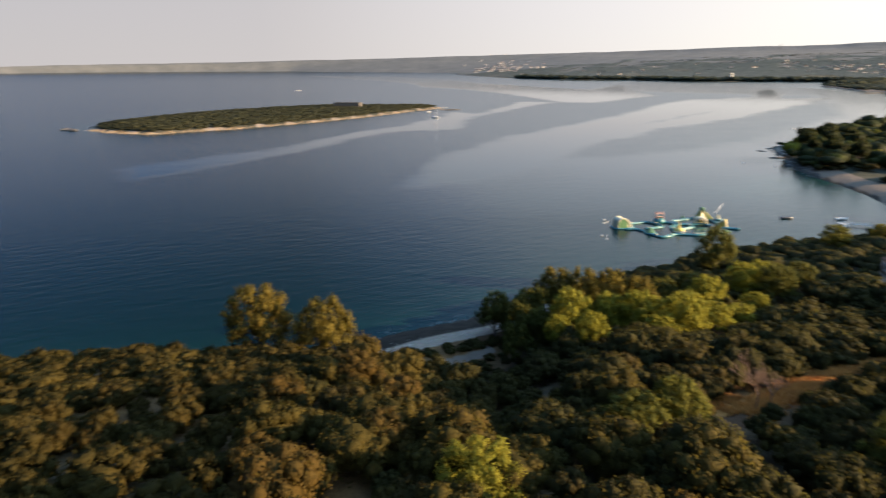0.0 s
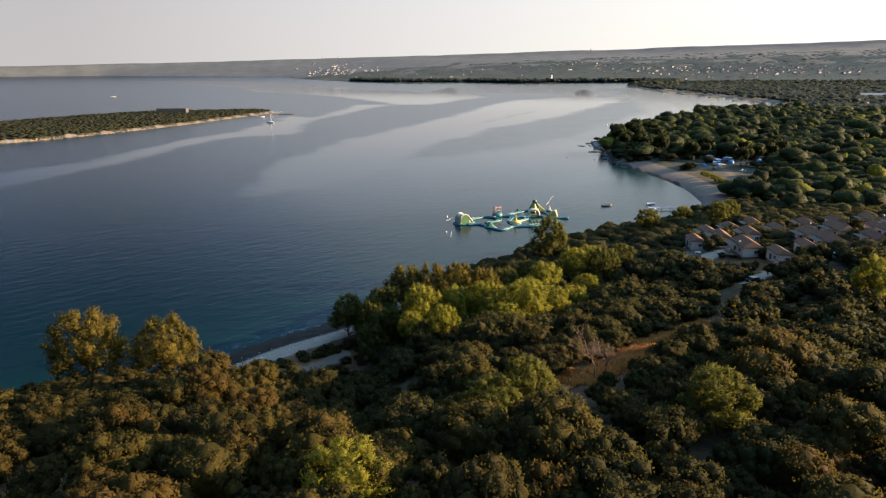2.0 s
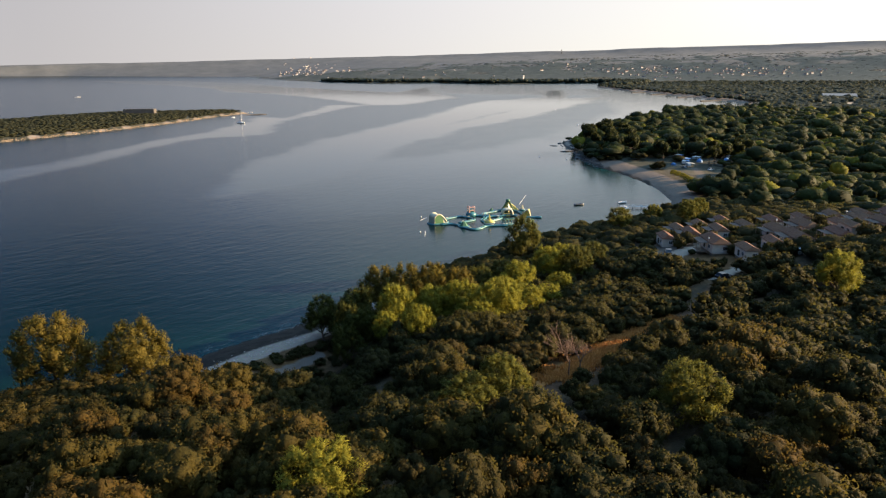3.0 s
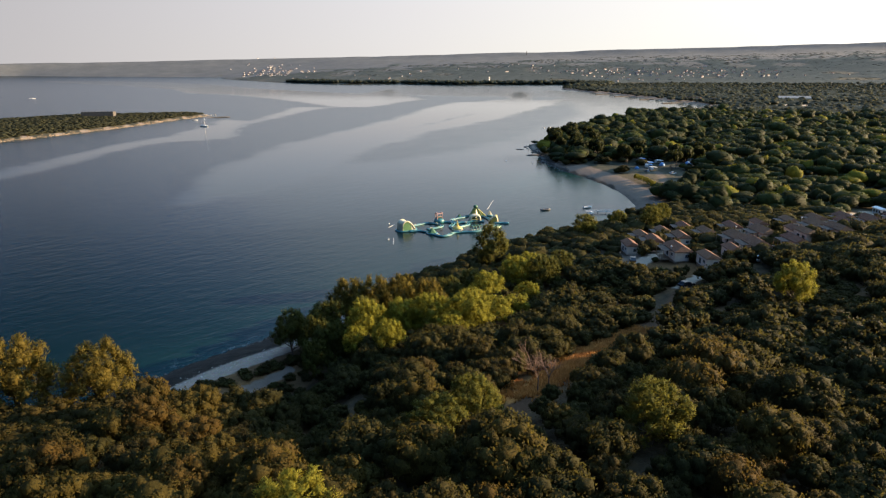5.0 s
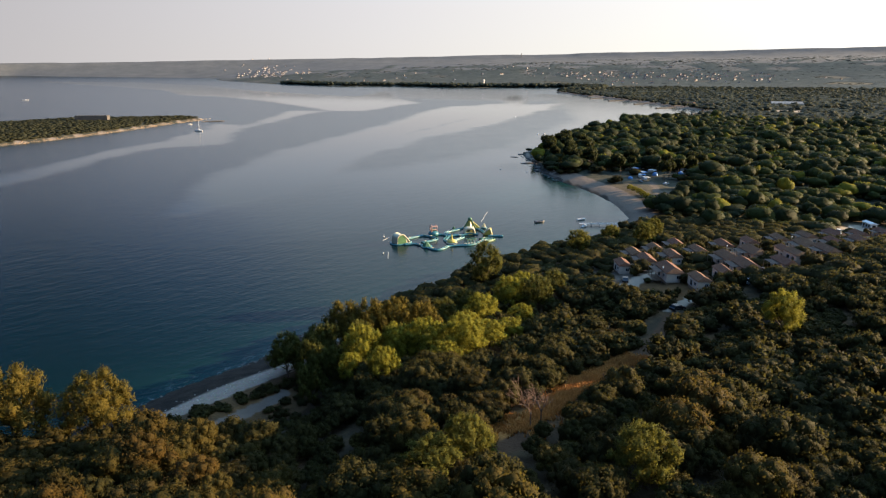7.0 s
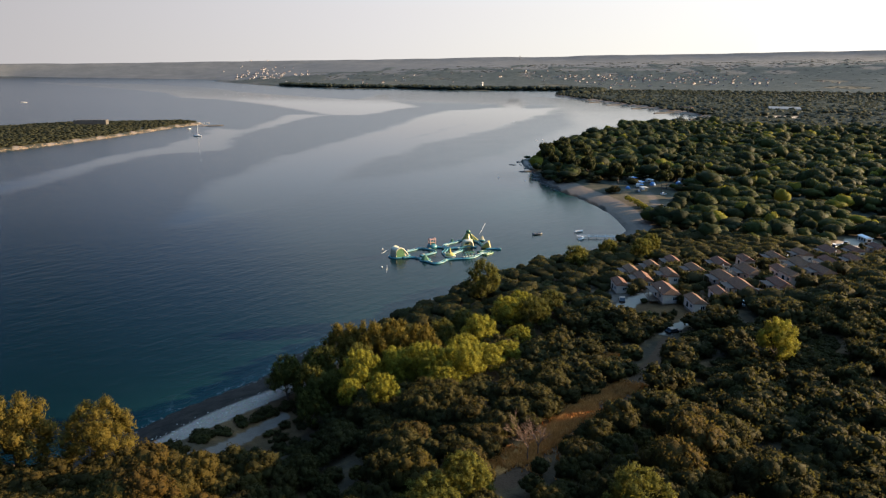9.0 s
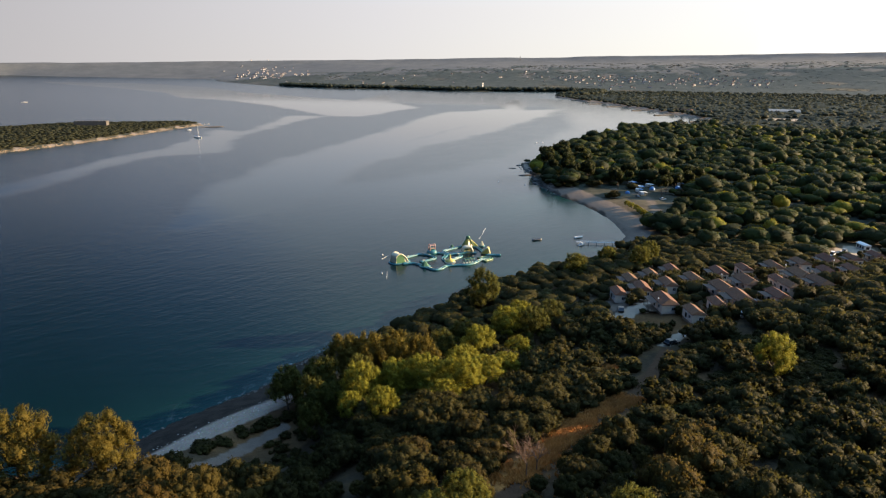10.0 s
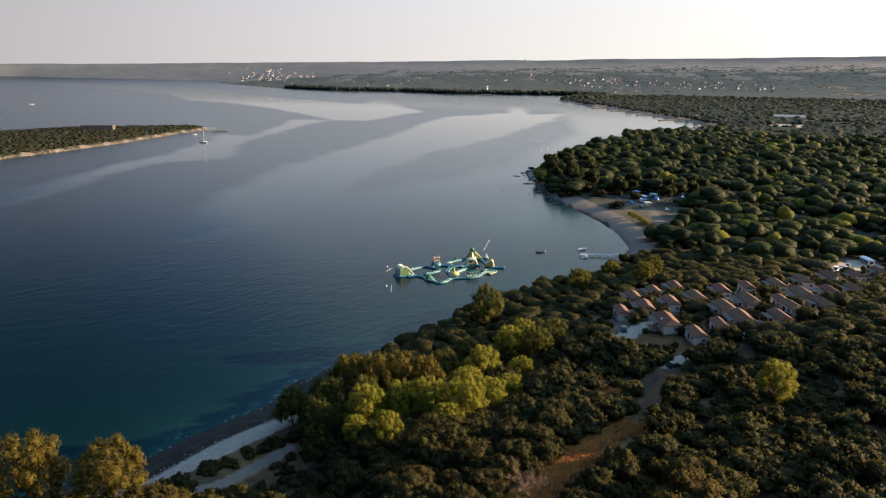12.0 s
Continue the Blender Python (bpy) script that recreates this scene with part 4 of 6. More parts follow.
# headland pines and the woodland behind the bay
crng_w = np.random.default_rng(78)
wood = scatter(8.6, (170, 200, 1150, 1050), 22, free)
wr, wb = np.hypot(wood[:, 0], wood[:, 1]), bearing(wood)
gaps = wave_noise(wood[:, 0], wood[:, 1], 60, 14) + 0.25 * wave_noise(wood[:, 0], wood[:, 1], 21, 15)
wood = wood[(gaps > -0.27) & (wr > 315) & (wr < 1050) & (wb > 15) & (wb < 54)]
WOOD = [dome_arrays(140 + k, 105, 0.09, 2, (0.48, 0.58, 0.72, 0.95)[k % 4], 0.8, 7, 0.2, 0.4) for k in range(12)]
for k, (x, y, rad) in enumerate([(247, 500, 7), (258, 522, 7.5), (268, 545, 7), (262, 492, 7), (276, 525, 8), (290, 560, 8), (254, 474, 6), (304, 580, 8), (282, 500, 8), (300, 540, 8), (236, 468, 5), (240, 442, 5.5), (245, 458, 6.5), (256, 446, 7)]):
    tree("headland_pine", UMBRELLAS[k % 3], PINE_TRUNKS[k % 3], x, y, rad, 9.0, 3.0, "tall dark green pine at the headland tip", "headland pines", turn=k)
# random crowns that take the canopy colour brightened as if sunlit
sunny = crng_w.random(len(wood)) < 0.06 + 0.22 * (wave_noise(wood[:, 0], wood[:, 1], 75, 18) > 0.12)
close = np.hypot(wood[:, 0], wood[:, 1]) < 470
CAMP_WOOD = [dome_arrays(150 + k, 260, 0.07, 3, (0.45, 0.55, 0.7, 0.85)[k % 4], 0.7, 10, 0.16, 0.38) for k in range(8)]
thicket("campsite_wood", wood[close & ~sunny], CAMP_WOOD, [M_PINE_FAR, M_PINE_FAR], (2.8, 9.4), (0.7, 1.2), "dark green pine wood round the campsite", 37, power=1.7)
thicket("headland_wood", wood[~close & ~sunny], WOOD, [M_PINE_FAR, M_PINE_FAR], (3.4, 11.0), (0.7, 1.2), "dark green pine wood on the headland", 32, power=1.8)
thicket("bright_headland_pines", wood[sunny], CAMP_WOOD, [M_PINE_LIT, M_PINE_LIT], (3.4, 7.5), (0.9, 1.4), "pines painted sunlit yellow-green, scattered through the headland wood", 41, power=1.2)
under = scatter(8.0, (170, 200, 1150, 1050), 62, free)
under = under[(np.hypot(under[:, 0], under[:, 1]) > 315) & (np.hypot(under[:, 0], under[:, 1]) < 1050) & (bearing(under) > 15) & (bearing(under) < 54) & (wave_noise(under[:, 0], under[:, 1], 60, 14) > -0.32)]
thicket("undergrowth", under, [dome_arrays(170 + k, 30, 0.14, 2) for k in range(5)], [M_OAK_FAR, M_OAK_FAR], (2.6, 4.8), (0.9, 1.3), "evergreen undergrowth between the headland pines", 38)

FIELD = [(905, 922), (945, 945)]
# the closed canopy of the far woodland, and single crowns standing above it
cr, cb = np.geomspace(1000, 4700, 176), np.arange(-6, 60, 0.36)
CR, CB = np.meshgrid(cr, np.radians(cb), indexing="ij")
crng = np.random.default_rng(77)
CR = CR * (1 + crng.uniform(-0.003, 0.003, CR.shape))
CB = CB + crng.uniform(-0.0025, 0.0025, CB.shape)
can_xy = np.stack([CR * np.sin(CB), CR * np.cos(CB)], -1).reshape(-1, 2)
can_in = np.clip((shore(can_xy, MAINLAND) - 14) / 10, 0, 1) * np.clip((wave_noise(can_xy[:, 0], can_xy[:, 1], 420, 4) + 0.5) / 0.08, 0, 1) * np.clip((line_dist(can_xy, BAY) - 34) / 10, 0, 1) * np.clip((line_dist(can_xy, FIELD) - 34) / 10, 0, 1) * (CR.ravel() < 3900 + 900 * wave_noise(can_xy[:, 0], can_xy[:, 1], 330, 19))
can_h = np.where(can_in > 0.3, crng.uniform(1.0, 6.0, len(can_xy)) * can_in * np.clip(1.0 - (CR.ravel() - 2150) / 400, 0.3, 1), -3.0)
ci, cj = np.meshgrid(np.arange(len(cr) - 1), np.arange(len(cb) - 1), indexing="ij")
can_q = np.stack([ci * len(cb) + cj, ci * len(cb) + cj + 1, (ci + 1) * len(cb) + cj + 1, (ci + 1) * len(cb) + cj], -1).reshape(-1, 4)
# past about 2300 m the faces take the hazier leaf colour
can_mesh = fast_mesh("far_canopy", np.column_stack([can_xy, land_height(can_xy) + can_h]), can_q, [M_HAZED_WOOD, M_HAZED_PLAIN], (cr[ci.ravel()] > 2300 + 250 * wave_noise(can_xy[can_q[:, 0], 0], can_xy[can_q[:, 0], 1], 400, 16)).astype(int), smooth=True)
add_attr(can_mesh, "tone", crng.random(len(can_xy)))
tagged(new("far_canopy", can_mesh), "closed far woodland canopy with haze in its grey-green colour", "trees", kind="stuff")
far_wood = scatter(15.0, (-200, 600, 3500, 3600), 23, lambda p: (shore(p, MAINLAND) > 8) & (bearing(p) < 58) & (np.hypot(p[:, 0], p[:, 1]) > 1020) & (np.hypot(p[:, 0], p[:, 1]) < 2600) & (line_dist(p, FIELD) > 34))
far_wood = far_wood[wave_noise(far_wood[:, 0], far_wood[:, 1], 240, 4) + 0.8 * wave_noise(far_wood[:, 0], far_wood[:, 1], 70, 5) + crng.normal(0, 0.25, len(far_wood)) > -0.42]
plain_wood = scatter(32.0, (-300, 1200, 3700, 3900), 25, lambda p: (shore(p, MAINLAND) > 40) & (bearing(p) < 58) & (np.hypot(p[:, 0], p[:, 1]) > 2550) & (np.hypot(p[:, 0], p[:, 1]) < 4500))
plain_wood = plain_wood[wave_noise(plain_wood[:, 0], plain_wood[:, 1], 300, 6) + crng.normal(0, 0.2, len(plain_wood)) > -0.05]
FAR_MIN = [dome_arrays(190 + k, 12, 0.22, 1) for k in range(5)]
thicket("far_wood", far_wood, FAR_MIN, [M_HAZED_WOOD, M_HAZED_WOOD], (4.0, 10.5), (0.7, 1.25), "far woodland along the bay", 33)
thicket("plain_wood", plain_wood, FAR_MIN, [M_HAZED_PLAIN, M_HAZED_PLAIN], (8, 20), (0.12, 0.22), "scattered woods on the far plain", 40)

# the belt of pines along the far shore
belt = []
for (ax, ay), (bx, by) in zip(near_coast[46:-3], near_coast[47:-2]):
    steps = max(2, int(math.hypot(bx - ax, by - ay) / 9))
    for k in range(steps):
        for depth in (16, 30, 46, 66):
            q = np.array([ax + (bx - ax) * k / steps, ay + (by - ay) * k / steps])
            side = np.array([by - ay, ax - bx]) / math.hypot(bx - ax, by - ay)
            belt.append(q + side * depth + crng.normal(0, 5, 2))
belt = np.array(belt)
belt = belt[(shore(belt, MAINLAND) > 9) & (wave_noise(belt[:, 0], belt[:, 1], 170, 12) > -0.62)]
thicket("shore_wood", belt, FAR_MIN, [M_HAZED_WOOD, M_HAZED_WOOD], (8, 15), (1.0, 1.5), "dark belt of pines along the far shore", 39)

isl_pts = scatter(5.0, (-470, 640, -70, 1100), 24, lambda p: shore(p, ISLAND) > 9)
thicket("island_wood", isl_pts, FAR_MIN, [M_ISLAND, M_ISLAND], (2.8, 5.2), (0.45, 0.8), "low evergreen scrub covering the island", 34)


# ---- making things ----
def part(name, bm, material, parent, label="", at=None):
    """A bmesh as one mesh object under a thing or part."""
    me = bpy.data.meshes.new(name)
    bm.to_mesh(me)
    bm.free()
    me.materials.append(material)
    ob = new(name, me)
    ob.parent = parent
    if at is not None:
        ob.matrix_local = at
    return tagged(ob, label)


def thing(name, x, y, z, turn, label, category, group=""):
    root = tagged(new(name), label, category, group)
    root.matrix_world = pose(x, y, z, 0, 0, turn)
    return root


def boxes(*specs, bevel=0.0):
    """A bmesh of boxes, each (cx, cy, cz, sx, sy, sz[, turn about z])."""
    bm = bmesh.new()
    for cx, cy, cz, sx, sy, sz, *turn in specs:
        m = pose(cx, cy, cz, 0, 0, turn[0] if turn else 0) @ Matrix.Diagonal((sx, sy, sz, 1))
        bmesh.ops.create_cube(bm, size=1.0, matrix=m)
    if bevel:
        bmesh.ops.bevel(bm, geom=bm.edges[:], offset=bevel, segments=2, affect="EDGES", clamp_overlap=True)
    return bm


def rods(*specs, sides=8):
    """A bmesh of round rods, each (start, end, radius[, end radius])."""
    bm = bmesh.new()
    for p, q, r, *r2 in specs:
        p, q = Vector(p), Vector(q)
        m = Matrix.Translation((p + q) / 2) @ (q - p).to_track_quat("Z", "Y").to_matrix().to_4x4()
        bmesh.ops.create_cone(bm, cap_ends=True, segments=sides, radius1=r, radius2=r2[0] if r2 else r, depth=(q - p).length, matrix=m)
    return bm


def ball(radius, squash=(1, 1, 1), at=(0, 0, 0), level=2, jag=0.0, seed=0):
    bm = bmesh.new()
    bmesh.ops.create_icosphere(bm, subdivisions=level, radius=radius)
    r = random.Random(seed)
    for v in bm.verts:
        v.co = Vector([c * s for c, s in zip(v.co, squash)]) * (1 + r.uniform(-jag, jag)) + Vector(at)
    for f in bm.faces:
        f.smooth = jag == 0
    return bm


def prism(points, depth, axis="y"):
    """An outline (u, v) pushed out to both sides by half of depth: u along x, v up."""
    bm = bmesh.new()
    a = [bm.verts.new((u, -depth / 2, v)) for u, v in points]
    b = [bm.verts.new((u, depth / 2, v)) for u, v in points]
    bm.faces.new(a)
    bm.faces.new(b[::-1])
    n = len(a)
    for k in range(n):
        bm.faces.new((a[k], b[k], b[(k + 1) % n], a[(k + 1) % n]))
    bmesh.ops.recalc_face_normals(bm, faces=bm.faces)
    if axis == "x":
        bmesh.ops.rotate(bm, verts=bm.verts, matrix=Matrix.Rotation(radians(90), 3, "Z"))
    return bm


def hose(points, radius, sides=10, closed=False):
    """A smooth inflated tube through points."""
    bm = bmesh.new()
    P = [Vector(p) for p in points]
    fine = []
    n = len(P)
    for k in range(n if closed else n - 1):
        p0, p1, p2, p3 = (P[(k + o) % n] if closed else P[min(max(k + o, 0), n - 1)] for o in (-1, 0, 1, 2))
        for s in range(4):
            t = s / 4
            fine.append(0.5 * (2 * p1 + (p2 - p0) * t + (2 * p0 - 5 * p1 + 4 * p2 - p3) * t * t + (3 * p1 - 3 * p2 + p3 - p0) * t ** 3))
    if not closed:
        fine.append(P[-1])
    rings, m = [], len(fine)
    for k, p in enumerate(fine):
        way = (fine[(k + 1) % m if closed else min(k + 1, m - 1)] - fine[(k - 1) % m if closed else max(k - 1, 0)]).normalized()
        side = way.cross(Vector((0, 0, 1))).normalized()
        up = side.cross(way)
        rings.append([bm.verts.new(p + side * math.cos(6.2832 * s / sides) * radius + up * math.sin(6.2832 * s / sides) * radius) for s in range(sides)])
    for k in range(m if closed else m - 1):
        a, b = rings[k], rings[(k + 1) % m]
        for s in range(sides):
            bm.faces.new((a[s], a[(s + 1) % sides], b[(s + 1) % sides], b[s])).smooth = True
    if not closed:
        bm.faces.new(rings[0][::-1]), bm.faces.new(rings[-1])
    return bm


M_WALL = plain("pale_render", (0.70, 0.575, 0.455), 0.85, 0.2, 2.0)
M_WHITE = plain("white_paint", (0.78, 0.76, 0.72), 0.5, 0.12, 2.0)
M_WOOD = plain("weathered_wood", (0.27, 0.19, 0.12), 0.8, 0.35, 5.0, relief=0.4)
M_GLASS = Nodes("dark_glass").set(Base_Color=(0.02, 0.025, 0.03), Roughness=0.06).mat
M_RUBBER = plain("rubber", (0.02, 0.02, 0.02), 0.8, 0.2)
M_METAL = plain("grey_metal", (0.45, 0.45, 0.45), 0.4, 0.15, metal=0.8)
M_ROCK = plain("limestone", (0.42, 0.37, 0.31), 0.9, 0.45, 0.8, relief=0.8)
M_ROCK_DARK = plain("wet_rock", (0.085, 0.075, 0.065), 0.8, 0.45, 0.9, relief=0.8)
M_TEAL = plain("teal_vinyl", (0.036, 0.155, 0.175), 0.4, 0.15, 1.0)
M_GREEN = plain("green_vinyl", (0.06, 0.14, 0.06), 0.4, 0.15, 1.0)
M_YELLOW = plain("yellow_vinyl", (0.50, 0.40, 0.09), 0.35, 0.12, 1.0)
M_CREAM = plain("cream_vinyl", (0.52, 0.47, 0.32), 0.35, 0.1, 1.0)
M_NAVY = plain("navy_vinyl", (0.015, 0.03, 0.09), 0.4, 0.2, 1.0)
M_BLUE = plain("blue_canvas", (0.10, 0.24, 0.48), 0.7, 0.2, 1.0)
M_CANOPY = plain("dark_canopy", (0.075, 0.048, 0.036), 0.85, 0.25, 2.0)
M_DEADWOOD = plain("dead_wood", (0.17, 0.105, 0.072), 0.9, 0.3, 4.0)


def roof_material():
    n = Nodes("roof_tiles")
    pick = n.add("ShaderNodeObjectInfo").outputs["Random"]
    rows_t = n.add("ShaderNodeTexWave")
    rows_t.wave_type, rows_t.bands_direction = "BANDS", "Y"
    rows_t.inputs["Scale"].default_value, rows_t.inputs["Distortion"].default_value = 4.0, 0.4
    n.link(n.obj(), rows_t.inputs["Vector"])
    stain = n.noise(1.2, 5, n.obj())
    tone = n.ramp(pick, [(0.0, (0.148, 0.046, 0.022)), (0.5, (0.165, 0.062, 0.026)), (1.0, (0.185, 0.086, 0.035))])
    n.set(Base_Color=n.mix(n.ramp(stain, [(0.35, 0.0), (0.7, 0.6)]), tone, (0.075, 0.038, 0.024)), Roughness=0.85)
    n.bump(rows_t.outputs["Fac"], 0.6, 0.05)
    return n.mat


M_ROOF = roof_material()


def roof_shape(w, l, eave, ridge, hip, over=0.35, thick=0.12):
    """A hipped roof with its ridge along y and a real thickness."""
    bm = bmesh.new()
    X, Y = w / 2 + over, l / 2 + over
    layers = []
    for dz in (0, -thick):
        pts = [(-X, -Y, eave), (X, -Y, eave), (X, Y, eave), (-X, Y, eave), (0, -Y + hip, ridge), (0, Y - hip, ridge)]
        layers.append([bm.verts.new((x, y, z + dz)) for x, y, z in pts])
    fs = [(0, 1, 4), (1, 2, 5, 4), (2, 3, 5), (3, 0, 4, 5)]
    for f in fs:
        bm.faces.new([layers[0][i] for i in f])
        bm.faces.new([layers[1][i] for i in f[::-1]])
    for i, j in ((0, 1), (1, 2), (2, 3), (3, 0)):
        bm.faces.new((layers[0][j], layers[0][i], layers[1][i], layers[1][j]))
    return bm


# ---- holiday homes ----
def window(parent, x, y, z, w, h, face):
    """A window on a wall that looks along face: 'x' or 'y', with its sign."""
    ax, sg = face[1], 1 if face[0] == "+" else -1
    d = 0.08
    if ax == "x":
        frame_b = boxes((x, y - w / 2, z, d, 0.07, h), (x, y + w / 2, z, d, 0.07, h), (x, y, z - h / 2, d, w, 0.07), (x, y, z + h / 2, d, w, 0.07), (x, y, z, d, 0.05, h))
        pane_b = boxes((x - sg * 0.01, y, z, 0.04, w - 0.07, h - 0.07))
    else:
        frame_b = boxes((x - w / 2, y, z, 0.07, d, h), (x + w / 2, y, z, 0.07, d, h), (x, y, z - h / 2, w, d, 0.07), (x, y, z + h / 2, w, d, 0.07), (x, y, z, 0.05, d, h))
        pane_b = boxes((x, y - sg * 0.01, z, w - 0.07, 0.04, h - 0.07))
    f = part("window", frame_b, M_WHITE, parent, "white window frame")
    part("pane", pane_b, M_GLASS, f, "dark window glass")


def mobile_home(w, l, deck, x, y, turn, label):
    """A small holiday home: ridge along its own y."""
    h = 2.7
    root = thing("holiday_home", x, y, 0, turn, label, "house", "holiday homes")
    part("plinth", boxes((0, 0, -0.75, w - 0.3, l - 0.3, 1.9)), M_WOOD, root)
    wall = boxes((0, -l / 2 + 0.06, h / 2 + 0.2, w, 0.12, h), (0, l / 2 - 0.06, h / 2 + 0.2, w, 0.12, h), (-w / 2 + 0.06, 0, h / 2 + 0.2, 0.12, l - 0.24, h), (w / 2 - 0.06, 0, h / 2 + 0.2, 0.12, l - 0.24, h), (0, 0, 0.14, w - 0.24, l - 0.24, 0.12))
    part("wall", wall, M_WALL, root)
    part("roof", roof_shape(w, l, h + 0.24, h + 0.24 + 0.30 * w, 0.7 if l < 9 else 1.2), M_ROOF, root, "terracotta tile roof")
    window(root, w * 0.18, -l / 2 - 0.02, 1.65, 1.1, 1.0, "-y")
    window(root, w / 2 + 0.02, -l * 0.2, 1.65, 1.3, 1.0, "+x")
    window(root, -w / 2 - 0.02, -l * 0.25, 1.65, 1.3, 1.0, "-x")
    door = part("door", boxes((-w / 2 - 0.02, l * 0.12, 1.22, 0.08, 1.6, 2.0), bevel=0.01), M_WHITE, root, "white glazed terrace door")
    part("pane", boxes((-w / 2 - 0.05, l * 0.12, 1.25, 0.05, 1.3, 1.6)), M_GLASS, door)
    if deck:
        part("deck", boxes((-w / 2 - 1.35, l * 0.05, 0.05, 2.5, l * 0.6, 0.14)), M_WOOD, root, "wooden terrace deck")
        part("awning", boxes((-w / 2 - 1.3, l * 0.05, h + 0.02, 2.7, l * 0.62, 0.08)), M_CANOPY, root, "dark terrace canopy")
        for py in (-0.25, 0.05, 0.35):
            part("post", boxes((-w / 2 - 2.5, l * py, h / 2 + 0.05, 0.1, 0.1, h)), M_WOOD, root)
    return root


bases = [
    mobile_home(3.9, 7.6, True, 0, 0, 0, "small beige holiday home with terracotta roof and timber terrace"),
    mobile_home(3.6, 6.6, False, 0, 0, 0, "compact beige holiday home with a terracotta hipped roof"),
    mobile_home(5.0, 9.4, True, 0, 0, 0, "larger beige holiday home with a long terracotta roof"),
]
used = set()
for k, (x, y) in enumerate(HOMES):
    kind = 1 if k in (0, 9, 10, 18, 19, 13) else 2 if k in (8, 11, 12, 14, 20, 21) else 0
    m = pose(x, y, height(x, y) + 0.45, 0, 0, -16 + 3 * math.sin(k * 2.4))
    if kind in used:
        copy_thing(bases[kind], m)
    else:
        bases[kind].matrix_world = m
        used.add(kind)


# ---- vehicles ----
def car(x, y, turn, paint, label, tall=1.45, length=4.2):
    root = thing("car", x, y, height(x, y), turn, label, "car")
    L, H = length / 2, tall
    part("body", prism([(-L, 0.28), (L, 0.28), (L, 0.72), (L * 0.55, 0.88), (-L * 0.92, 0.92), (-L, 0.8)], 1.72), paint, root)
    part("cabin", prism([(-L * 0.88, 0.9), (L * 0.5, 0.88), (L * 0.16, H), (-L * 0.66, H)], 1.5), M_GLASS, root, "dark car windows")
    part("roof", prism([(-L * 0.66, H - 0.03), (L * 0.16, H - 0.03), (L * 0.12, H + 0.04), (-L * 0.62, H + 0.04)], 1.52), paint, root)
    for sx in (-0.62, 0.62):
        for sy in (-0.8, 0.8):
            w = part("wheel", rods(((sx * L, sy - 0.1, 0.32), (sx * L, sy + 0.1, 0.32), 0.32), sides=14), M_RUBBER, root)
            part("rim", rods(((sx * L, sy - 0.11, 0.32), (sx * L, sy + 0.11, 0.32), 0.19), sides=10), M_METAL, w)
    for sy in (-0.6, 0.6):
        part("headlight", boxes((L - 0.02, sy, 0.64, 0.1, 0.34, 0.14)), M_WHITE, root)
    return root


M_BLACKCAR = plain("black_paint", (0.015, 0.015, 0.018), 0.25, 0.1)
M_GREYCAR = plain("grey_paint", (0.18, 0.19, 0.20), 0.3, 0.1)
M_BLUECAR = plain("blue_paint", (0.05, 0.10, 0.22), 0.3, 0.1)
car(100.7, 126.6, 8, M_BLACKCAR, "dark car parked at the end of the gravel lane")
car(105.1, 157.2, 60, M_BLACKCAR, "dark car parked beside a holiday home")
car(127.4, 132.0, 20, M_WHITE, "white car parked among the trees", 1.5)
car(138.2, 139.2, 75, M_GREYCAR, "grey car parked beside a holiday home")
car(242.8, 211.5, 30, M_WHITE, "white van parked on the gravel car park", 2.0, 5.0)
car(252.4, 214.5, 30, M_WHITE, "white van parked on the gravel car park", 2.1, 5.2)
car(261.0, 217.0, 30, M_WHITE, "white car parked on the gravel car park")
car(267.0, 221.0, 30, M_GREYCAR, "grey car parked on the gravel car park")
car(256.0, 221.5, 30, M_BLUECAR, "dark blue car parked on the gravel car park")
car(166.5, 213.0, 10, M_WHITE, "white van parked among the trees", 2.2, 5.0)


M_AWNING = plain("pale_awning_cloth", (0.42, 0.42, 0.40), 0.8, 0.2, 1.5)
M_SHELL = plain("caravan_shell", (0.55, 0.55, 0.53), 0.45, 0.15, 1.5)


def caravan(x, y, turn, awning, label):
    root = thing("caravan", x, y, height(x, y), turn, label, "caravan", "campsite caravans")
    body = prism([(-2.6, 0.5), (2.6, 0.5), (2.75, 1.3), (2.3, 2.55), (-2.4, 2.6), (-2.7, 1.6)], 2.2)
    bmesh.ops.bevel(body, geom=body.edges[:], offset=0.08, segments=2, affect="EDGES")
    part("body", body, M_SHELL, root, "white caravan shell")
    for sx in (-1.4, 0.6):
        part("window", boxes((sx, -1.1, 1.75, 1.2, 0.06, 0.6)), M_GLASS, root)
    for sy in (-0.95, 0.95):
        part("wheel", rods(((0, sy - 0.1, 0.33), (0, sy + 0.1, 0.33), 0.33), sides=12), M_RUBBER, root)
    part("awning", prism([(-2.3, 2.5), (2.3, 2.5), (2.3, 2.42), (-2.3, 2.42)], 2.6), awning, root, "stretched awning cloth", pose(0, -2.4, -0.1, 6, 0, 0))
    for sx in (-2.2, 2.2):
        part("awning_pole", rods(((sx, -3.6, 0), (sx, -3.6, 2.3), 0.03)), M_METAL, root)
    return root


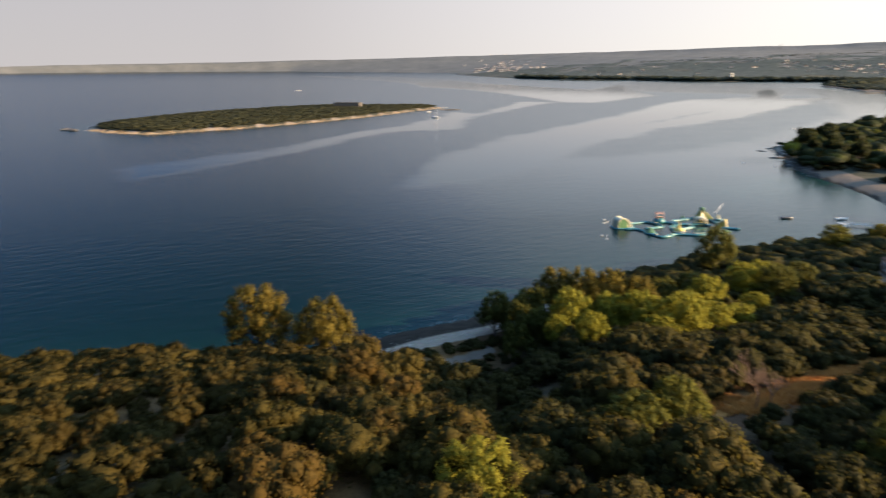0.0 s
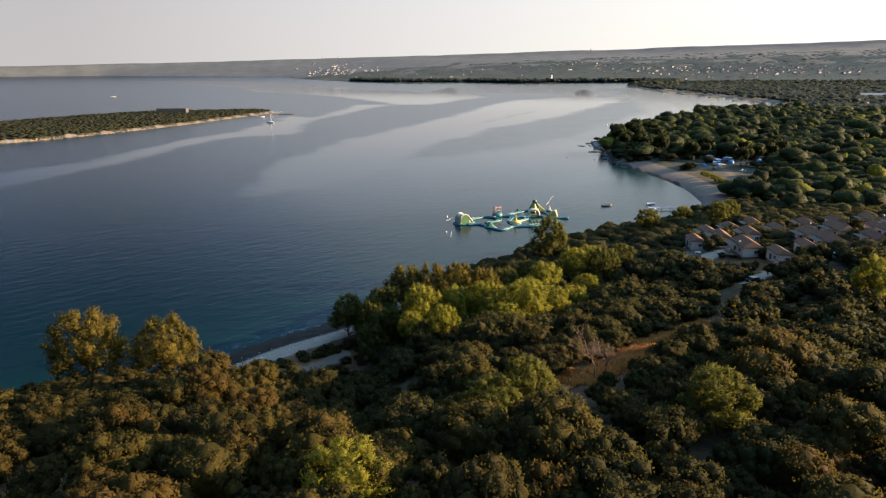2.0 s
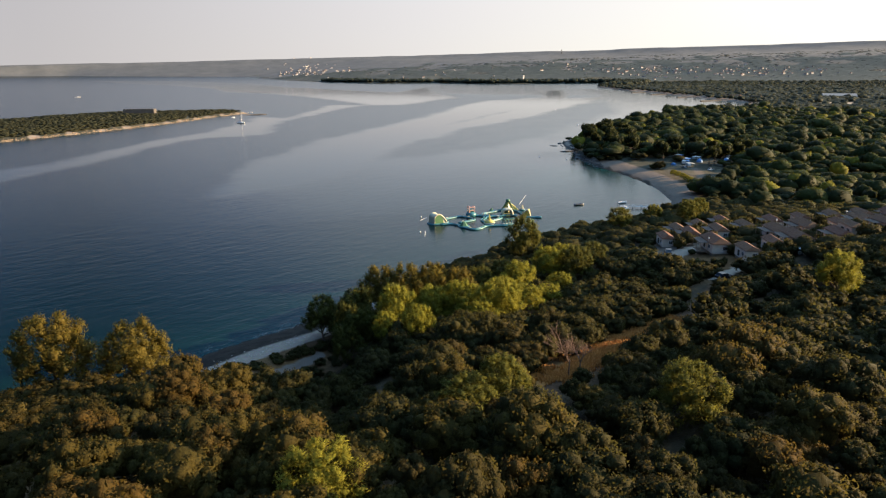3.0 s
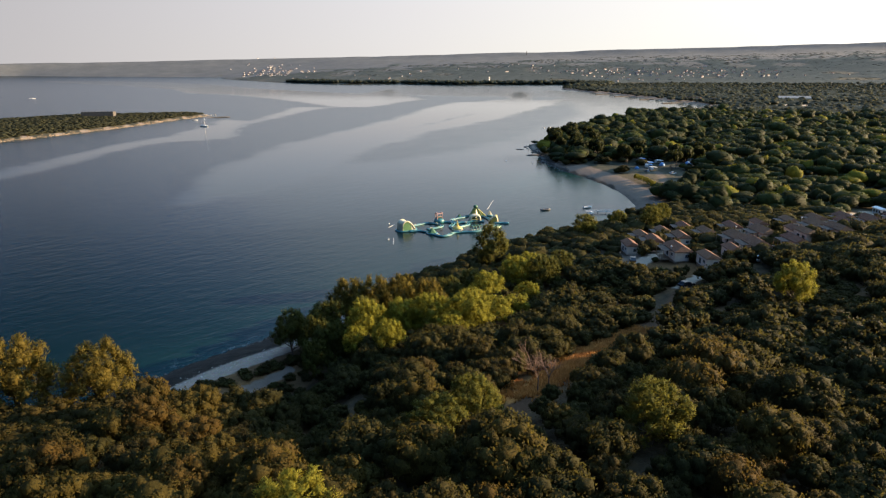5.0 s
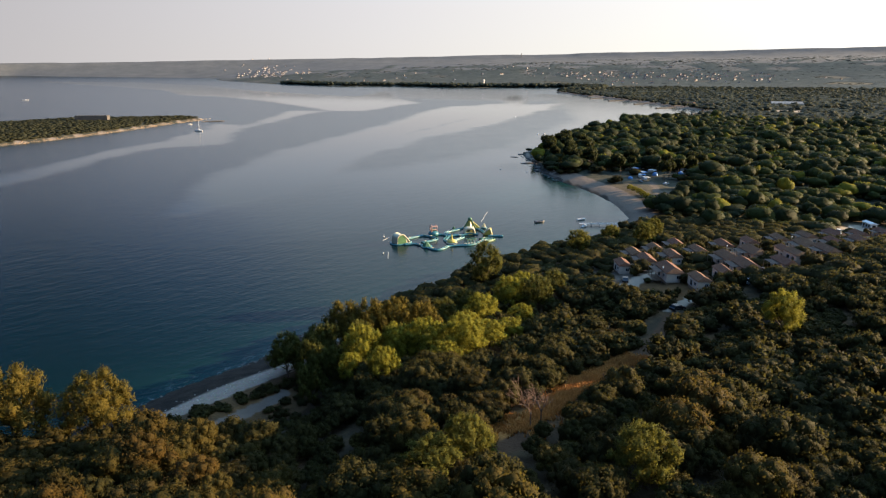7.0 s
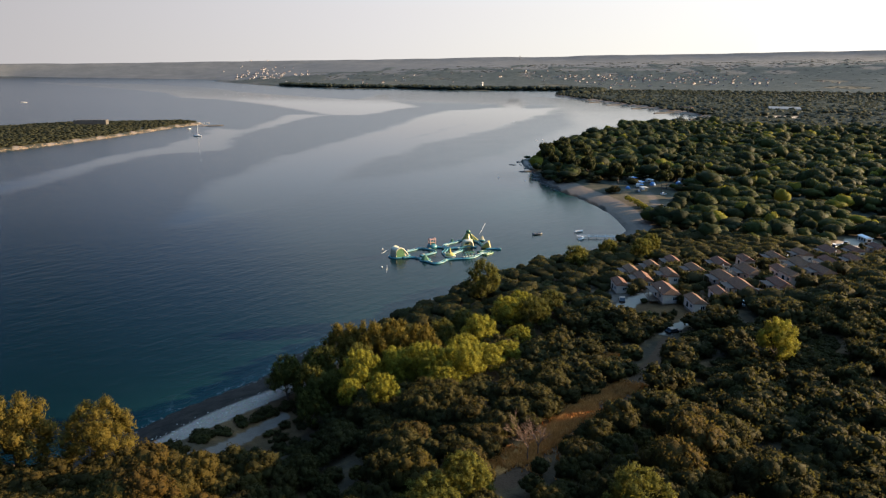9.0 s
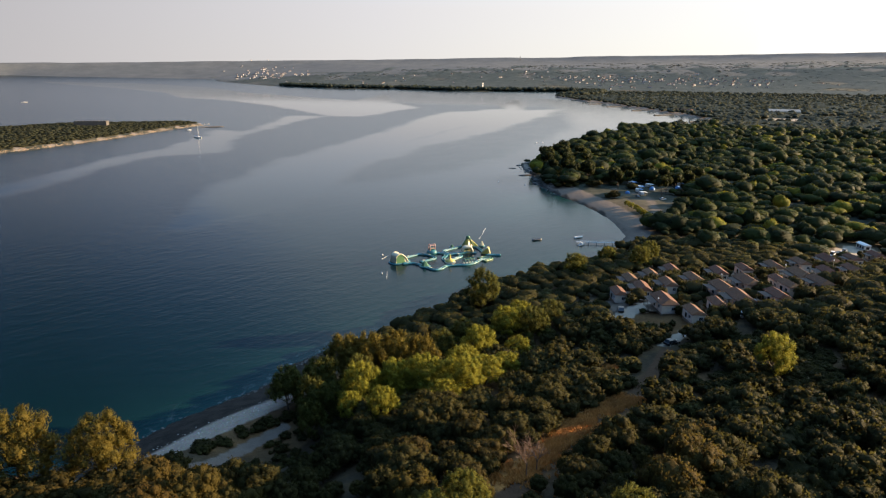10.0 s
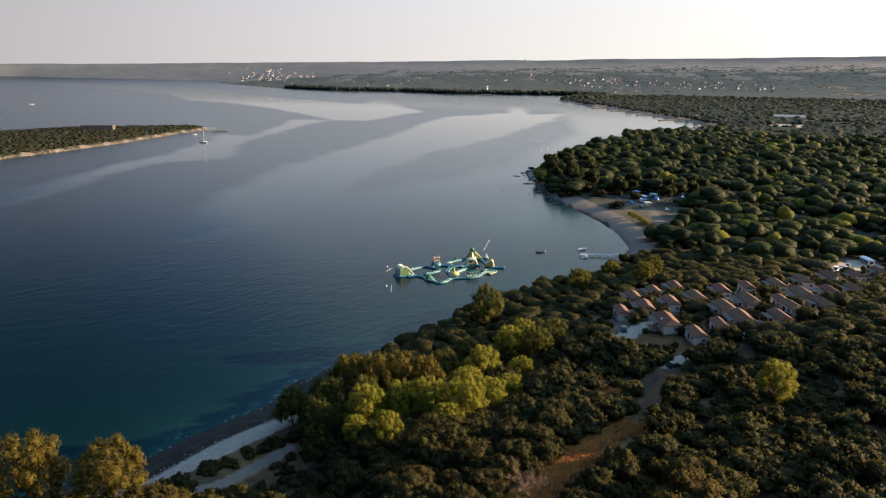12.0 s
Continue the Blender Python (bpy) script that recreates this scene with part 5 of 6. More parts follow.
def tent(x, y, turn, cloth, label, s=1.0):
    root = thing("tent", x, y, height(x, y), turn, label, "tent", "campsite tents")
    n_s = 12
    bm = bmesh.new()
    rings = []
    for j in range(9):
        u = j / 8
        w, hh = 1.6 * math.sin(math.pi * (0.18 + 0.64 * u)) * s, 2.0 * math.sin(math.pi * (0.15 + 0.7 * u)) * s
        rings.append([bm.verts.new(((u - 0.5) * 4.6 * s, w * math.cos(math.pi * k / n_s), hh * math.sin(math.pi * k / n_s) - 0.05)) for k in range(n_s + 1)])
    for a_r, b_r in zip(rings[:-1], rings[1:]):
        for k in range(n_s):
            bm.faces.new((a_r[k], b_r[k], b_r[k + 1], a_r[k + 1])).smooth = True
    bm.faces.new(rings[0]), bm.faces.new(rings[-1][::-1])
    part("canopy", bm, cloth, root)
    part("door_flap", boxes((2.15 * s, 0, 0.5 * s, 0.25, 0.9 * s, 1.0 * s)), M_CREAM, root)
    return root


caravan(278.5, 418.7, 20, M_BLUE, "white caravan with a blue awning under the pines")
caravan(291, 422.4, 15, M_AWNING, "white caravan with a pale awning under the pines")
caravan(273.7, 401.3, 10, M_BLUE, "white caravan with a blue awning beside the clearing")
caravan(284, 405, 30, M_AWNING, "white caravan with a pale awning among trees")
caravan(261.2, 379, 75, M_AWNING, "white caravan with a pale awning beside the clearing")
caravan(265, 390, 60, M_BLUE, "white caravan with a blue awning beside the clearing")
caravan(309.8, 402.5, 45, M_BLUE, "white caravan with a blue awning under the pines")
caravan(316.1, 416.9, 10, M_AWNING, "white caravan with a pale awning under the pines")
tent(270.8, 435.7, 10, M_AWNING, "long pale tunnel tent above the beach", 1.5)
tent(281, 395, 60, M_BLUE, "large blue dome tent beside the caravans", 1.3)
tent(256, 388, 90, M_BLUE, "blue tunnel tent at the clearing", 0.9)
tent(262, 436, 30, M_AWNING, "pale tunnel tent above the beach", 1.1)
tent(302, 394, 15, M_BLUE, "blue tunnel tent among the pines", 1.1)
for k, (x, y, rad) in enumerate([(273, 372.5, 5.2), (269, 408, 3.8), (321, 398, 6.5), (300, 430, 6), (299, 408, 5), (286, 436, 6), (258, 404, 4.2), (262, 418, 4.5), (292, 384, 5.5), (306, 388, 5.5), (282, 380, 4.6), (326, 412, 6), (251, 432, 4.2)]):
    tree("campsite_pine", UMBRELLAS[k % 3], PINE_TRUNKS[k % 3], x, y, rad, 6.0 + 0.4 * rad, 2.5, "dark green pine shading the campsite pitches", "campsite pines", turn=k)
car(266.5, 361.5, 10, M_WHITE, "white car parked on the campsite clearing")
car(255.0, 374.0, 80, M_GREYCAR, "grey car parked beside a caravan")
car(290, 412, 30, M_BLUECAR, "dark blue car parked between caravans")


# ---- boats and pier ----
def hull_mesh(l, w, h):
    bm = bmesh.new()
    rings = []
    for j in range(13):
        u = j / 12
        half = w / 2 * (1 - max(0, (u - 0.35) / 0.65) ** 2.2) * (0.86 + 0.14 * min(1, u / 0.3))
        sheer = h * (0.8 + 0.35 * u * u)
        prof = [(-half, sheer), (-half * 0.93, sheer * 0.45), (-half * 0.5, -0.12), (0, -0.22), (half * 0.5, -0.12), (half * 0.93, sheer * 0.45), (half, sheer), (half * 0.86, sheer), (half * 0.8, sheer * 0.4), (-half * 0.8, sheer * 0.4), (-half * 0.86, sheer)]
        rings.append([bm.verts.new(((u - 0.5) * l, y, z)) for y, z in prof])
    n = len(rings[0])
    for a_r, b_r in zip(rings[:-1], rings[1:]):
        for k in range(n):
            bm.faces.new((a_r[k], a_r[(k + 1) % n], b_r[(k + 1) % n], b_r[k])).smooth = True
    bm.faces.new(rings[0]), bm.faces.new(rings[-1][::-1])
    bmesh.ops.recalc_face_normals(bm, faces=bm.faces)
    return bm


def small_boat(x, y, turn, l, paint, label, cover=False):
    root = thing("motor_boat", x, y, 0.02, turn, label, "boat", "moored boats")
    part("hull", hull_mesh(l, l * 0.36, 0.75), paint, root)
    for sx in (-0.18, 0.08):
        part("bench", boxes((sx * l, 0, 0.52, 0.3, l * 0.29, 0.05)), M_WOOD, root)
    part("engine", boxes((-l / 2 - 0.12, 0, 0.75, 0.35, 0.35, 0.7), bevel=0.06), M_NAVY, root, "black outboard engine")
    if cover:
        part("cabin", prism([(-0.2, 0.6), (l * 0.25, 0.6), (l * 0.18, 1.25), (-0.1, 1.3)], l * 0.24), M_WHITE, root, "white cuddy cabin")
    return root


M_DARKHULL = plain("dark_hull", (0.03, 0.04, 0.06), 0.4, 0.2)
small_boat(143, 296.5, 4, 5.6, M_DARKHULL, "dark open boat with pale gunwale moored in the cove")
small_boat(167, 295.5, 8, 5.2, M_WHITE, "white open boat moored in the cove")
small_boat(161.0, 281.5, 25, 4.8, M_WHITE, "white boat with a small cabin at the pier", True)
small_boat(-79, 965, 10, 6.0, M_WHITE, "white boat anchored beside the island", True)
small_boat(-500, 1750, 10, 14.0, M_WHITE, "white motor cruiser far out on the sea", True)

yacht = thing("sailing_yacht", -61, 862, 0.02, -35, "white sailing yacht with lowered sails at anchor", "boat")
part("hull", hull_mesh(11, 3.4, 1.25), M_WHITE, yacht)
part("cabin", prism([(-1.8, 1.1), (2.4, 1.1), (1.7, 1.75), (-1.6, 1.8)], 1.9), M_WHITE, yacht, "white coach roof")
part("mast", rods(((0.8, 0, 1.0), (0.8, 0, 15.0), 0.13, 0.09)), M_WHITE, yacht, "tall pale mast")
part("boom", rods(((0.7, 0, 2.6), (-3.8, 0, 2.7), 0.16)), M_BLUE, yacht, "boom with furled sail")
part("stay", rods(((5.2, 0, 1.4), (0.8, 0, 14.6), 0.035), ((-5.3, 0, 1.2), (0.8, 0, 14.8), 0.02), ((0.8, 1.6, 1.1), (0.8, 0, 13.0), 0.02), ((0.8, -1.6, 1.1), (0.8, 0, 13.0), 0.02)), M_METAL, yacht)

M_PIER = plain("bleached_planks", (0.48, 0.47, 0.45), 0.7, 0.2, 4.0)
pier = thing("pier", 172, 281, 0, math.degrees(math.atan2(277 - 284.5, 183 - 162)), "narrow white jetty on posts running out from the beach", "pier")
part("walkway", boxes((0, 0, 0.85, 22.4, 1.0, 0.12)), M_PIER, pier, "pale plank walkway")
for k in range(6):
    for sy in (-0.55, 0.55):
        part("post", rods(((-10.6 + k * 4.2, sy, -2.5), (-10.6 + k * 4.2, sy, 1.5), 0.09)), M_WHITE, pier)
part("head", boxes((-11.6, 0, 0.85, 2.0, 2.0, 0.14)), M_PIER, pier, "wider landing stage")
part("rail", rods(((-11, 0.55, 1.5), (11, 0.55, 1.5), 0.04), ((-11, -0.55, 1.5), (11, -0.55, 1.5), 0.04)), M_WHITE, pier)

for k, (x, y) in enumerate([(347, 719), (337, 715), (231, 430), (205, 452), (190, 470), (420, 980), (52, 262), (58, 290)]):
    b = thing("mooring_buoy", x, y, 0, 0, "small white mooring buoy floating on the water", "buoy", "mooring buoys")
    part("float", ball(0.9 if k < 2 else 0.4, (1, 1, 0.8), (0, 0, 0.2)), M_WHITE, b)
    part("ring", hose([(0.18, 0, 0.75), (0, 0, 0.95), (-0.18, 0, 0.75)], 0.05, 6), M_METAL, b)

# ---- inflatable water park ----
PARK = "inflatable water park"


def inflatable(name, x, y, turn, label):
    return thing(name, x, y, 0.0, turn, label, "inflatable", PARK)


def walkway(points, label, mat=None, radius=0.38, closed=False):
    cx, cy = points[0]
    root = inflatable("floating_walkway", cx, cy, 0, label)
    for side in (-0.55, 0.55):
        line = []
        for k, (x, y) in enumerate(points):
            p, q = points[max(k - 1, 0)], points[min(k + 1, len(points) - 1)]
            v = Vector((q[0] - p[0], q[1] - p[1], 0)).normalized()
            line.append((x - cx - v.y * side, y - cy + v.x * side, 0.25))
        part("tube", hose(line, radius, closed=closed), mat or M_TEAL, root)
    for k, ((x, y), (x2, y2)) in enumerate(zip(points[:-1], points[1:])):
        part("step_pad", boxes(((x + x2) / 2 - cx, (y + y2) / 2 - cy, 0.83, 1.1, 0.8, 0.12, math.degrees(math.atan2(y2 - y, x2 - x))), bevel=0.04), (M_CREAM, M_NAVY, M_GREEN)[k % 3], root)
    return root


walkway([(63.9, 272.9), (68.8, 272.7), (71.6, 269.3), (73.4, 264.4), (75.8, 260.5), (79.3, 261.6), (83.0, 264.9), (88.9, 264.6), (92.3, 264.0), (96.7, 265.8), (102.2, 270.5), (106.6, 272.1)], "teal inflatable walkway curving on the water")
walkway([(67.0, 281.9), (71.2, 284.1), (75.6, 286.2), (78.9, 284.2), (80.5, 281.6), (80.8, 277.7), (76.3, 275.1), (72.8, 273.9)], "teal and navy inflatable obstacle walkway")
walkway([(81.8, 286.1), (85.9, 285.4), (87.7, 281.6), (84.5, 276.0), (85.0, 271.4), (90.3, 274.7), (94.3, 278.3), (92.7, 282.2), (87.7, 281.6)], "teal inflatable walkway in a loop")
walkway([(87.7, 285.2), (89.5, 289.2), (96.1, 292.6), (101.0, 295.4), (106.0, 292.0), (107.1, 286.5), (106.7, 280.0)], "teal inflatable walkway round the yellow tower", M_TEAL)
walkway([(106.4, 276.7), (110.0, 275.9), (113.4, 274.5)], "short pale blue inflatable landing mat", M_TEAL)
walkway([(100.8, 272.1), (105.1, 273.3), (106.9, 270.3), (101.9, 267.2)], "green inflatable ring walkway", M_GREEN, 0.45)
walkway([(85.9, 285.4), (92.5, 282.5), (99.4, 283.2), (103, 281)], "teal inflatable link walkway", M_TEAL, 0.42)

slide = inflatable("slide_tower", 62.5, 276.5, 20, "cream and green inflatable slide tower on the water")
arch_pts = [(-2.4, 0.2)] + [(-2.4 + 2.0 * (1 - math.cos(a_s)), 3.2 + 1.4 * math.sin(a_s)) for a_s in np.linspace(0, 1.4, 6)] + [(0.8, 4.3), (2.6, 2.9), (4.4, 0.5), (4.4, 0.1), (-2.4, 0.1)]
part("slide", prism(arch_pts, 4.2), M_CREAM, slide, "cream slide body")
part("side_panel", prism([(-2.2, 0.3), (-2.1, 3.0), (-0.5, 4.2), (0.6, 4.0), (2.2, 2.6), (2.6, 0.3)], 4.5), M_GREEN, slide, "green side panel")
for sy in (-2.2, 2.2):
    part("rail_tube", hose([(-2.3, sy, 0.4), (-2.2, sy, 3.2), (-0.6, sy, 4.5), (1.0, sy, 4.3), (2.8, sy, 2.7), (4.4, sy, 0.5)], 0.26), M_CREAM, slide)
part("base_tube", hose([(-3, -2.6, 0.2), (4.8, -2.6, 0.2), (4.8, 2.6, 0.2), (-3, 2.6, 0.2)], 0.42, closed=True), M_TEAL, slide)

climb = inflatable("climbing_tower", 81.8, 286.1, 10, "teal inflatable climbing tower with a pale pink frame")
part("base", ball(2.6, (1, 1, 0.62), (0, 0, 0.9)), M_TEAL, climb)
part("wall", boxes((0, 0, 2.0, 2.6, 1.4, 2.4), bevel=0.3), M_GREEN, climb, "green climbing wall")
M_PINK = plain("faded_pink_vinyl", (0.55, 0.32, 0.26), 0.4, 0.15)
for sx in (-1.4, 1.4):
    part("frame_tube", hose([(sx, -0.9, 1.2), (sx, -0.9, 4.6), (sx, 0.9, 4.6), (sx, 0.9, 1.2)], 0.2, 8), M_PINK, climb)
part("cross_tube", rods(((-1.4, -0.9, 4.6), (1.4, -0.9, 4.6), 0.2), ((-1.4, 0.9, 4.6), (1.4, 0.9, 4.6), 0.2), ((-1.4, -0.9, 3.0), (1.4, -0.9, 3.0), 0.18)), M_PINK, climb)

pyramid = inflatable("slide_pyramid", 103.2, 294.2, -15, "tall yellow and green inflatable slide pyramid")
bm = rods(((0, 0, 0.1), (0, 0, 4.6), 3.7, 1.0), sides=4)
bmesh.ops.bevel(bm, geom=bm.edges[:], offset=0.35, segments=3, affect="EDGES")
part("body", bm, M_YELLOW, pyramid, "yellow pyramid body")
part("top", ball(1.15, (1, 1, 0.8), (0, 0, 4.9)), M_GREEN, pyramid, "green rounded top")
for sx in (-1, 1):
    part("edge_tube", hose([(3.0 * sx, -1.9, 0.3), (0.7 * sx, -0.5, 4.7)], 0.3), M_GREEN, pyramid)
part("slide_lane", prism([(0.7, 4.3), (5.2, 0.5), (5.2, 0.1), (0.7, 0.1)], 1.8), M_YELLOW, pyramid)

arch = inflatable("inflatable_arch", 99.4, 284.0, -10, "cream inflatable arch house beside the pyramid")
for sy in (-1.2, 0, 1.2):
    part("arch_tube", hose([(-2.4, sy, 0.2), (-2.2, sy, 1.8), (-1.4, sy, 2.8), (1.4, sy, 2.8), (2.2, sy, 1.8), (2.4, sy, 0.2)], 0.55), M_CREAM, arch)
part("floor_mat", boxes((0, 0, 0.2, 5.6, 4.0, 0.5), bevel=0.15), M_YELLOW, arch)

for x, y, r, h, m, lab in [(94.6, 293.7, 1.3, 1.8, M_GREEN, "small green inflatable block on the water"), (110.5, 293.1, 1.2, 2.6, M_CREAM, "small cream inflatable cone on the water"), (73.1, 267.2, 2.3, 2.5, M_GREEN, "dark green inflatable pyramid on the walkway")]:
    c = inflatable("inflatable_cone", x, y, 30, lab)
    bm = rods(((0, 0, 0.2), (0, 0, h), r, r * 0.22), sides=6)
    bmesh.ops.bevel(bm, geom=bm.edges[:], offset=0.15, segments=2, affect="EDGES")
    part("body", bm, m, c)
    part("foot_ring", hose([(r * math.cos(b), r * math.sin(b), 0.2) for b in np.linspace(0, 5.6, 8)], 0.35, closed=True), M_TEAL, c)

wedge = inflatable("slide_wedge", 107.5, 279.7, 150, "yellow inflatable wedge slide on the walkway")
part("ramp", prism([(-2.2, 0.1), (2.2, 0.1), (-0.6, 3.4), (-1.4, 3.4)], 2.6), M_YELLOW, wedge)
part("edge_tube", hose([(2.2, 1.3, 0.3), (-1.0, 1.3, 3.3), (-2.2, 1.3, 0.3)], 0.3), M_CREAM, wedge)

spin = inflatable("spinning_dome", 86.0, 270.0, 0, "yellow inflatable dome with a tall spire")
part("dome", ball(2.4, (1, 1, 0.55), (0, 0, 0.6)), M_YELLOW, spin)
part("spire", rods(((0, 0, 1.2), (0, 0, 4.4), 0.75, 0.15)), M_YELLOW, spin)
part("collar", hose([(2.3 * math.cos(b), 2.3 * math.sin(b), 0.3) for b in np.linspace(0, 5.7, 10)], 0.35, closed=True), M_CREAM, spin)

bridge = inflatable("monkey_bridge", 94.0, 266.2, 12, "teal inflatable bridge frame with hoops over water")
for sx in (-2.4, -0.8, 0.8, 2.4):
    part("hoop", hose([(sx, -1.1, 0.3), (sx, -1.0, 2.4), (sx, 1.0, 2.4), (sx, 1.1, 0.3)], 0.2, 8), M_TEAL, bridge)
part("beam", rods(((-2.6, -1, 2.5), (2.6, -1, 2.5), 0.18), ((-2.6, 1, 2.5), (2.6, 1, 2.5), 0.18)), M_GREEN, bridge)
part("mat", boxes((0, 0, 0.25, 6.0, 2.6, 0.4), bevel=0.12), M_CREAM, bridge)

for p, q in (((56.3, 283.7), (60.5, 288.2)), ((54.7, 264.1), (52.6, 254.2)), ((113.7, 306.3), (125.4, 327.4))):
    rope = thing("float_rope", p[0], p[1], 0, 0, "white float rope anchoring the water park", "rope", "anchor ropes")
    v = Vector((q[0] - p[0], q[1] - p[1], 0))
    part("rope", hose([(0, 0, 0.05), v * 0.35 + Vector((0.1, -0.1, 0.05)), v * 0.7 + Vector((-0.1, 0.1, 0.05)), v + Vector((0, 0, 0.05))], 0.055, 6), M_WHITE, rope)

# ---- rocks ----
def rock(x, y, r, squash, mat, seed, label):
    root = thing("shore_rock", x, y, 0.0, seed * 47, label, "rock", "shore rocks")
    part("stone", ball(r, squash, (0, 0, r * squash[2] * 0.25), 2, 0.13, seed), mat, root)


for k, (x, y, r, s) in enumerate([(226, 495, 4.6, (1.6, 0.5, 0.14)), (254, 560, 5, (1.4, 0.6, 0.12)), (262, 568, 3.4, (1.2, 0.7, 0.14)), (229, 534, 2.6, (1.4, 0.5, 0.15)), (233, 512, 2.4, (1, 0.7, 0.2)),
                                  (241, 549, 2.6, (1.1, 0.7, 0.2)), (215, 455, 2.6, (1, 0.8, 0.4)), (222, 468, 3, (1, 0.8, 0.4)), (-47, 1010, 9, (1.6, 0.35, 0.12)), (-62, 1014, 8, (1.5, 0.3, 0.1)), (-470, 700, 9, (1.4, 0.5, 0.16)),
                                  (-455, 690, 7, (1.2, 0.6, 0.25))]):
    rock(x, y, r, s, M_ROCK_DARK if k != 2 else M_ROCK, k, "dark wet limestone rock at the waterline" if k != 2 else "pale limestone ledge at the headland tip")


def stones(name, line, count, spread, size, mat, label, seed, dz=0.0):
    """A strewn band of angular stones, one object."""
    r = np.random.default_rng(seed)
    line = np.asarray(line, float)
    seg = np.linalg.norm(np.diff(line, axis=0), axis=1)
    cum = np.concatenate([[0], np.cumsum(seg)])
    s = r.uniform(0, cum[-1], count)
    x, y = np.interp(s, cum, line[:, 0]) + r.normal(0, spread, count), np.interp(s, cum, line[:, 1]) + r.normal(0, spread, count)
    z0 = np.maximum(land_height(np.column_stack([x, y])), -0.3)
    iv, fi = ICO[1]
    V, F = [], []
    for k in range(count):
        q = r.uniform(*size)
        v = iv * (1 + r.normal(0, 0.15, (len(iv), 1))) * q * r.uniform(0.6, 1.3, 3) * (1, 1, 0.55)
        V.append(v + (x[k], y[k], z0[k] + dz)), F.append(fi + k * len(iv))
    return tagged(new(name, fast_mesh(name, np.concatenate(V), np.concatenate(F), [mat])), label, "stones", kind="stuff")


stones("beach_stones", [(-26, 137), (-15, 146), (-5, 152), (2, 155)], 160, 1.7, (0.08, 0.26), M_ROCK, "loose pale stones strewn on the pebble beach", 51)
stones("wet_stones", [(-32, 150), (-22, 158.5), (-12, 164), (-3, 168), (4, 174), (20, 188.5), (45, 202), (70, 217), (100, 235.5), (140, 249)], 420, 1.0, (0.15, 0.5), M_ROCK_DARK, "dark wet stones along the waterline", 52)
M_TAN_ROCK = plain("tan_limestone", (0.36, 0.255, 0.15), 0.9, 0.35, 0.6, relief=0.6)
stones("island_rocks", ISLAND[:9], 1500, 2.4, (0.3, 1.0), M_TAN_ROCK, "sunlit tan limestone rocks round the island shore", 53, 0.3)
stones("island_wet_rocks", ISLAND[8:], 160, 2.0, (0.8, 2.0), M_ROCK, "pale limestone rocks on the island's far shore", 54)
stones("cove_rocks", [(211, 405), (214, 440), (224, 474), (235, 515), (246, 556)], 200, 2.2, (0.4, 1.3), M_ROCK_DARK, "dark rocks along the cove shore", 55)

# stone groynes of the far bay
for k, (x, y, b, l) in enumerate([(785, 960, -70, 40), (838, 1120, -78, 55), (868, 1260, -80, 45), (893, 1400, -80, 50), (905, 1520, -82, 45)]):
    root = thing("stone_groyne", x - l / 2 * math.sin(radians(-b)), y + 6, 0, 90 + b * 0 - 85, "low stone groyne running out from the far beach", "groyne", "stone groynes")
    bm = boxes((0, 0, 0.4, 5, l, 2.2), bevel=0.8)
    bmesh.ops.rotate(bm, verts=bm.verts, matrix=Matrix.Rotation(radians(-85), 3, "Z"))
    part("stonework", bm, M_ROCK_DARK, root)


# ---- buildings further off ----
M_PALE_WALL = plain("village_wall", (0.50, 0.48, 0.455), 0.85, 0.3, 1.0)


def house(x, y, z, turn, w, l, h, label, group, name="house", roof=None, name_cat="house", rows_w=(-0.3, 0.0, 0.3)):
    root = thing(name, x, y, z, turn, label, name_cat, group)
    part("wall", boxes((0, 0, h / 2 - 0.5, w, l, h + 1)), M_PALE_WALL if group else M_WHITE, root)
    part("roof", roof_shape(w, l, h, h + 0.22 * w, 0.4), roof or M_ROOF, root, "terracotta tile roof")
    for sy in rows_w:
        for sz in (0.3, 0.72) if h > 4.5 else (0.5,):
            part("window", boxes((-w / 2 - 0.03, sy * l, h * sz, 0.1, 1.1, 1.3)), M_GLASS, root)
            part("window", boxes((w / 2 + 0.03, sy * l, h * sz, 0.1, 1.1, 1.3)), M_GLASS, root)
    part("window", boxes((0, -l / 2 - 0.03, h * 0.5, 1.6, 0.1, 1.3)), M_GLASS, root)
    return root


hr = random.Random(5)
village = [house(0, 0, 0, 0, 6.5, 8.5, 5.2, "white two-storey village house with terracotta roof", "hillside village", rows_w=(0.1,)), house(0, 0, 0, 0, 5.5, 7, 4.2, "white village house with terracotta roof", "hillside village", rows_w=(0.1,)),
           house(0, 0, 0, 0, 8, 13, 6.5, "large white village building with terracotta roof", "hillside village", rows_w=(0.1,))]
spots = []
for _ in range(95):
    u = hr.random()
    spots.append((0 + 300 * u + hr.gauss(0, 55), 4330 - 300 * u + hr.gauss(0, 260)))
for _ in range(190):
    u = hr.random()
    spots.append((1480 + 760 * u + hr.gauss(0, 60), 2960 - 520 * u + hr.gauss(0, 190)))
for _ in range(26):
    spots.append((hr.uniform(500, 1500), hr.uniform(2950, 3500)))
for k, (x, y) in enumerate(spots):
    m = pose(x, y, height(x, y), 0, 0, hr.choice((-20, 70, 10, 100)) + hr.uniform(-12, 12))
    if k < 3:
        village[k].matrix_world = m
    else:
        copy_thing(village[hr.choice((0, 0, 1, 1, 2))], m)

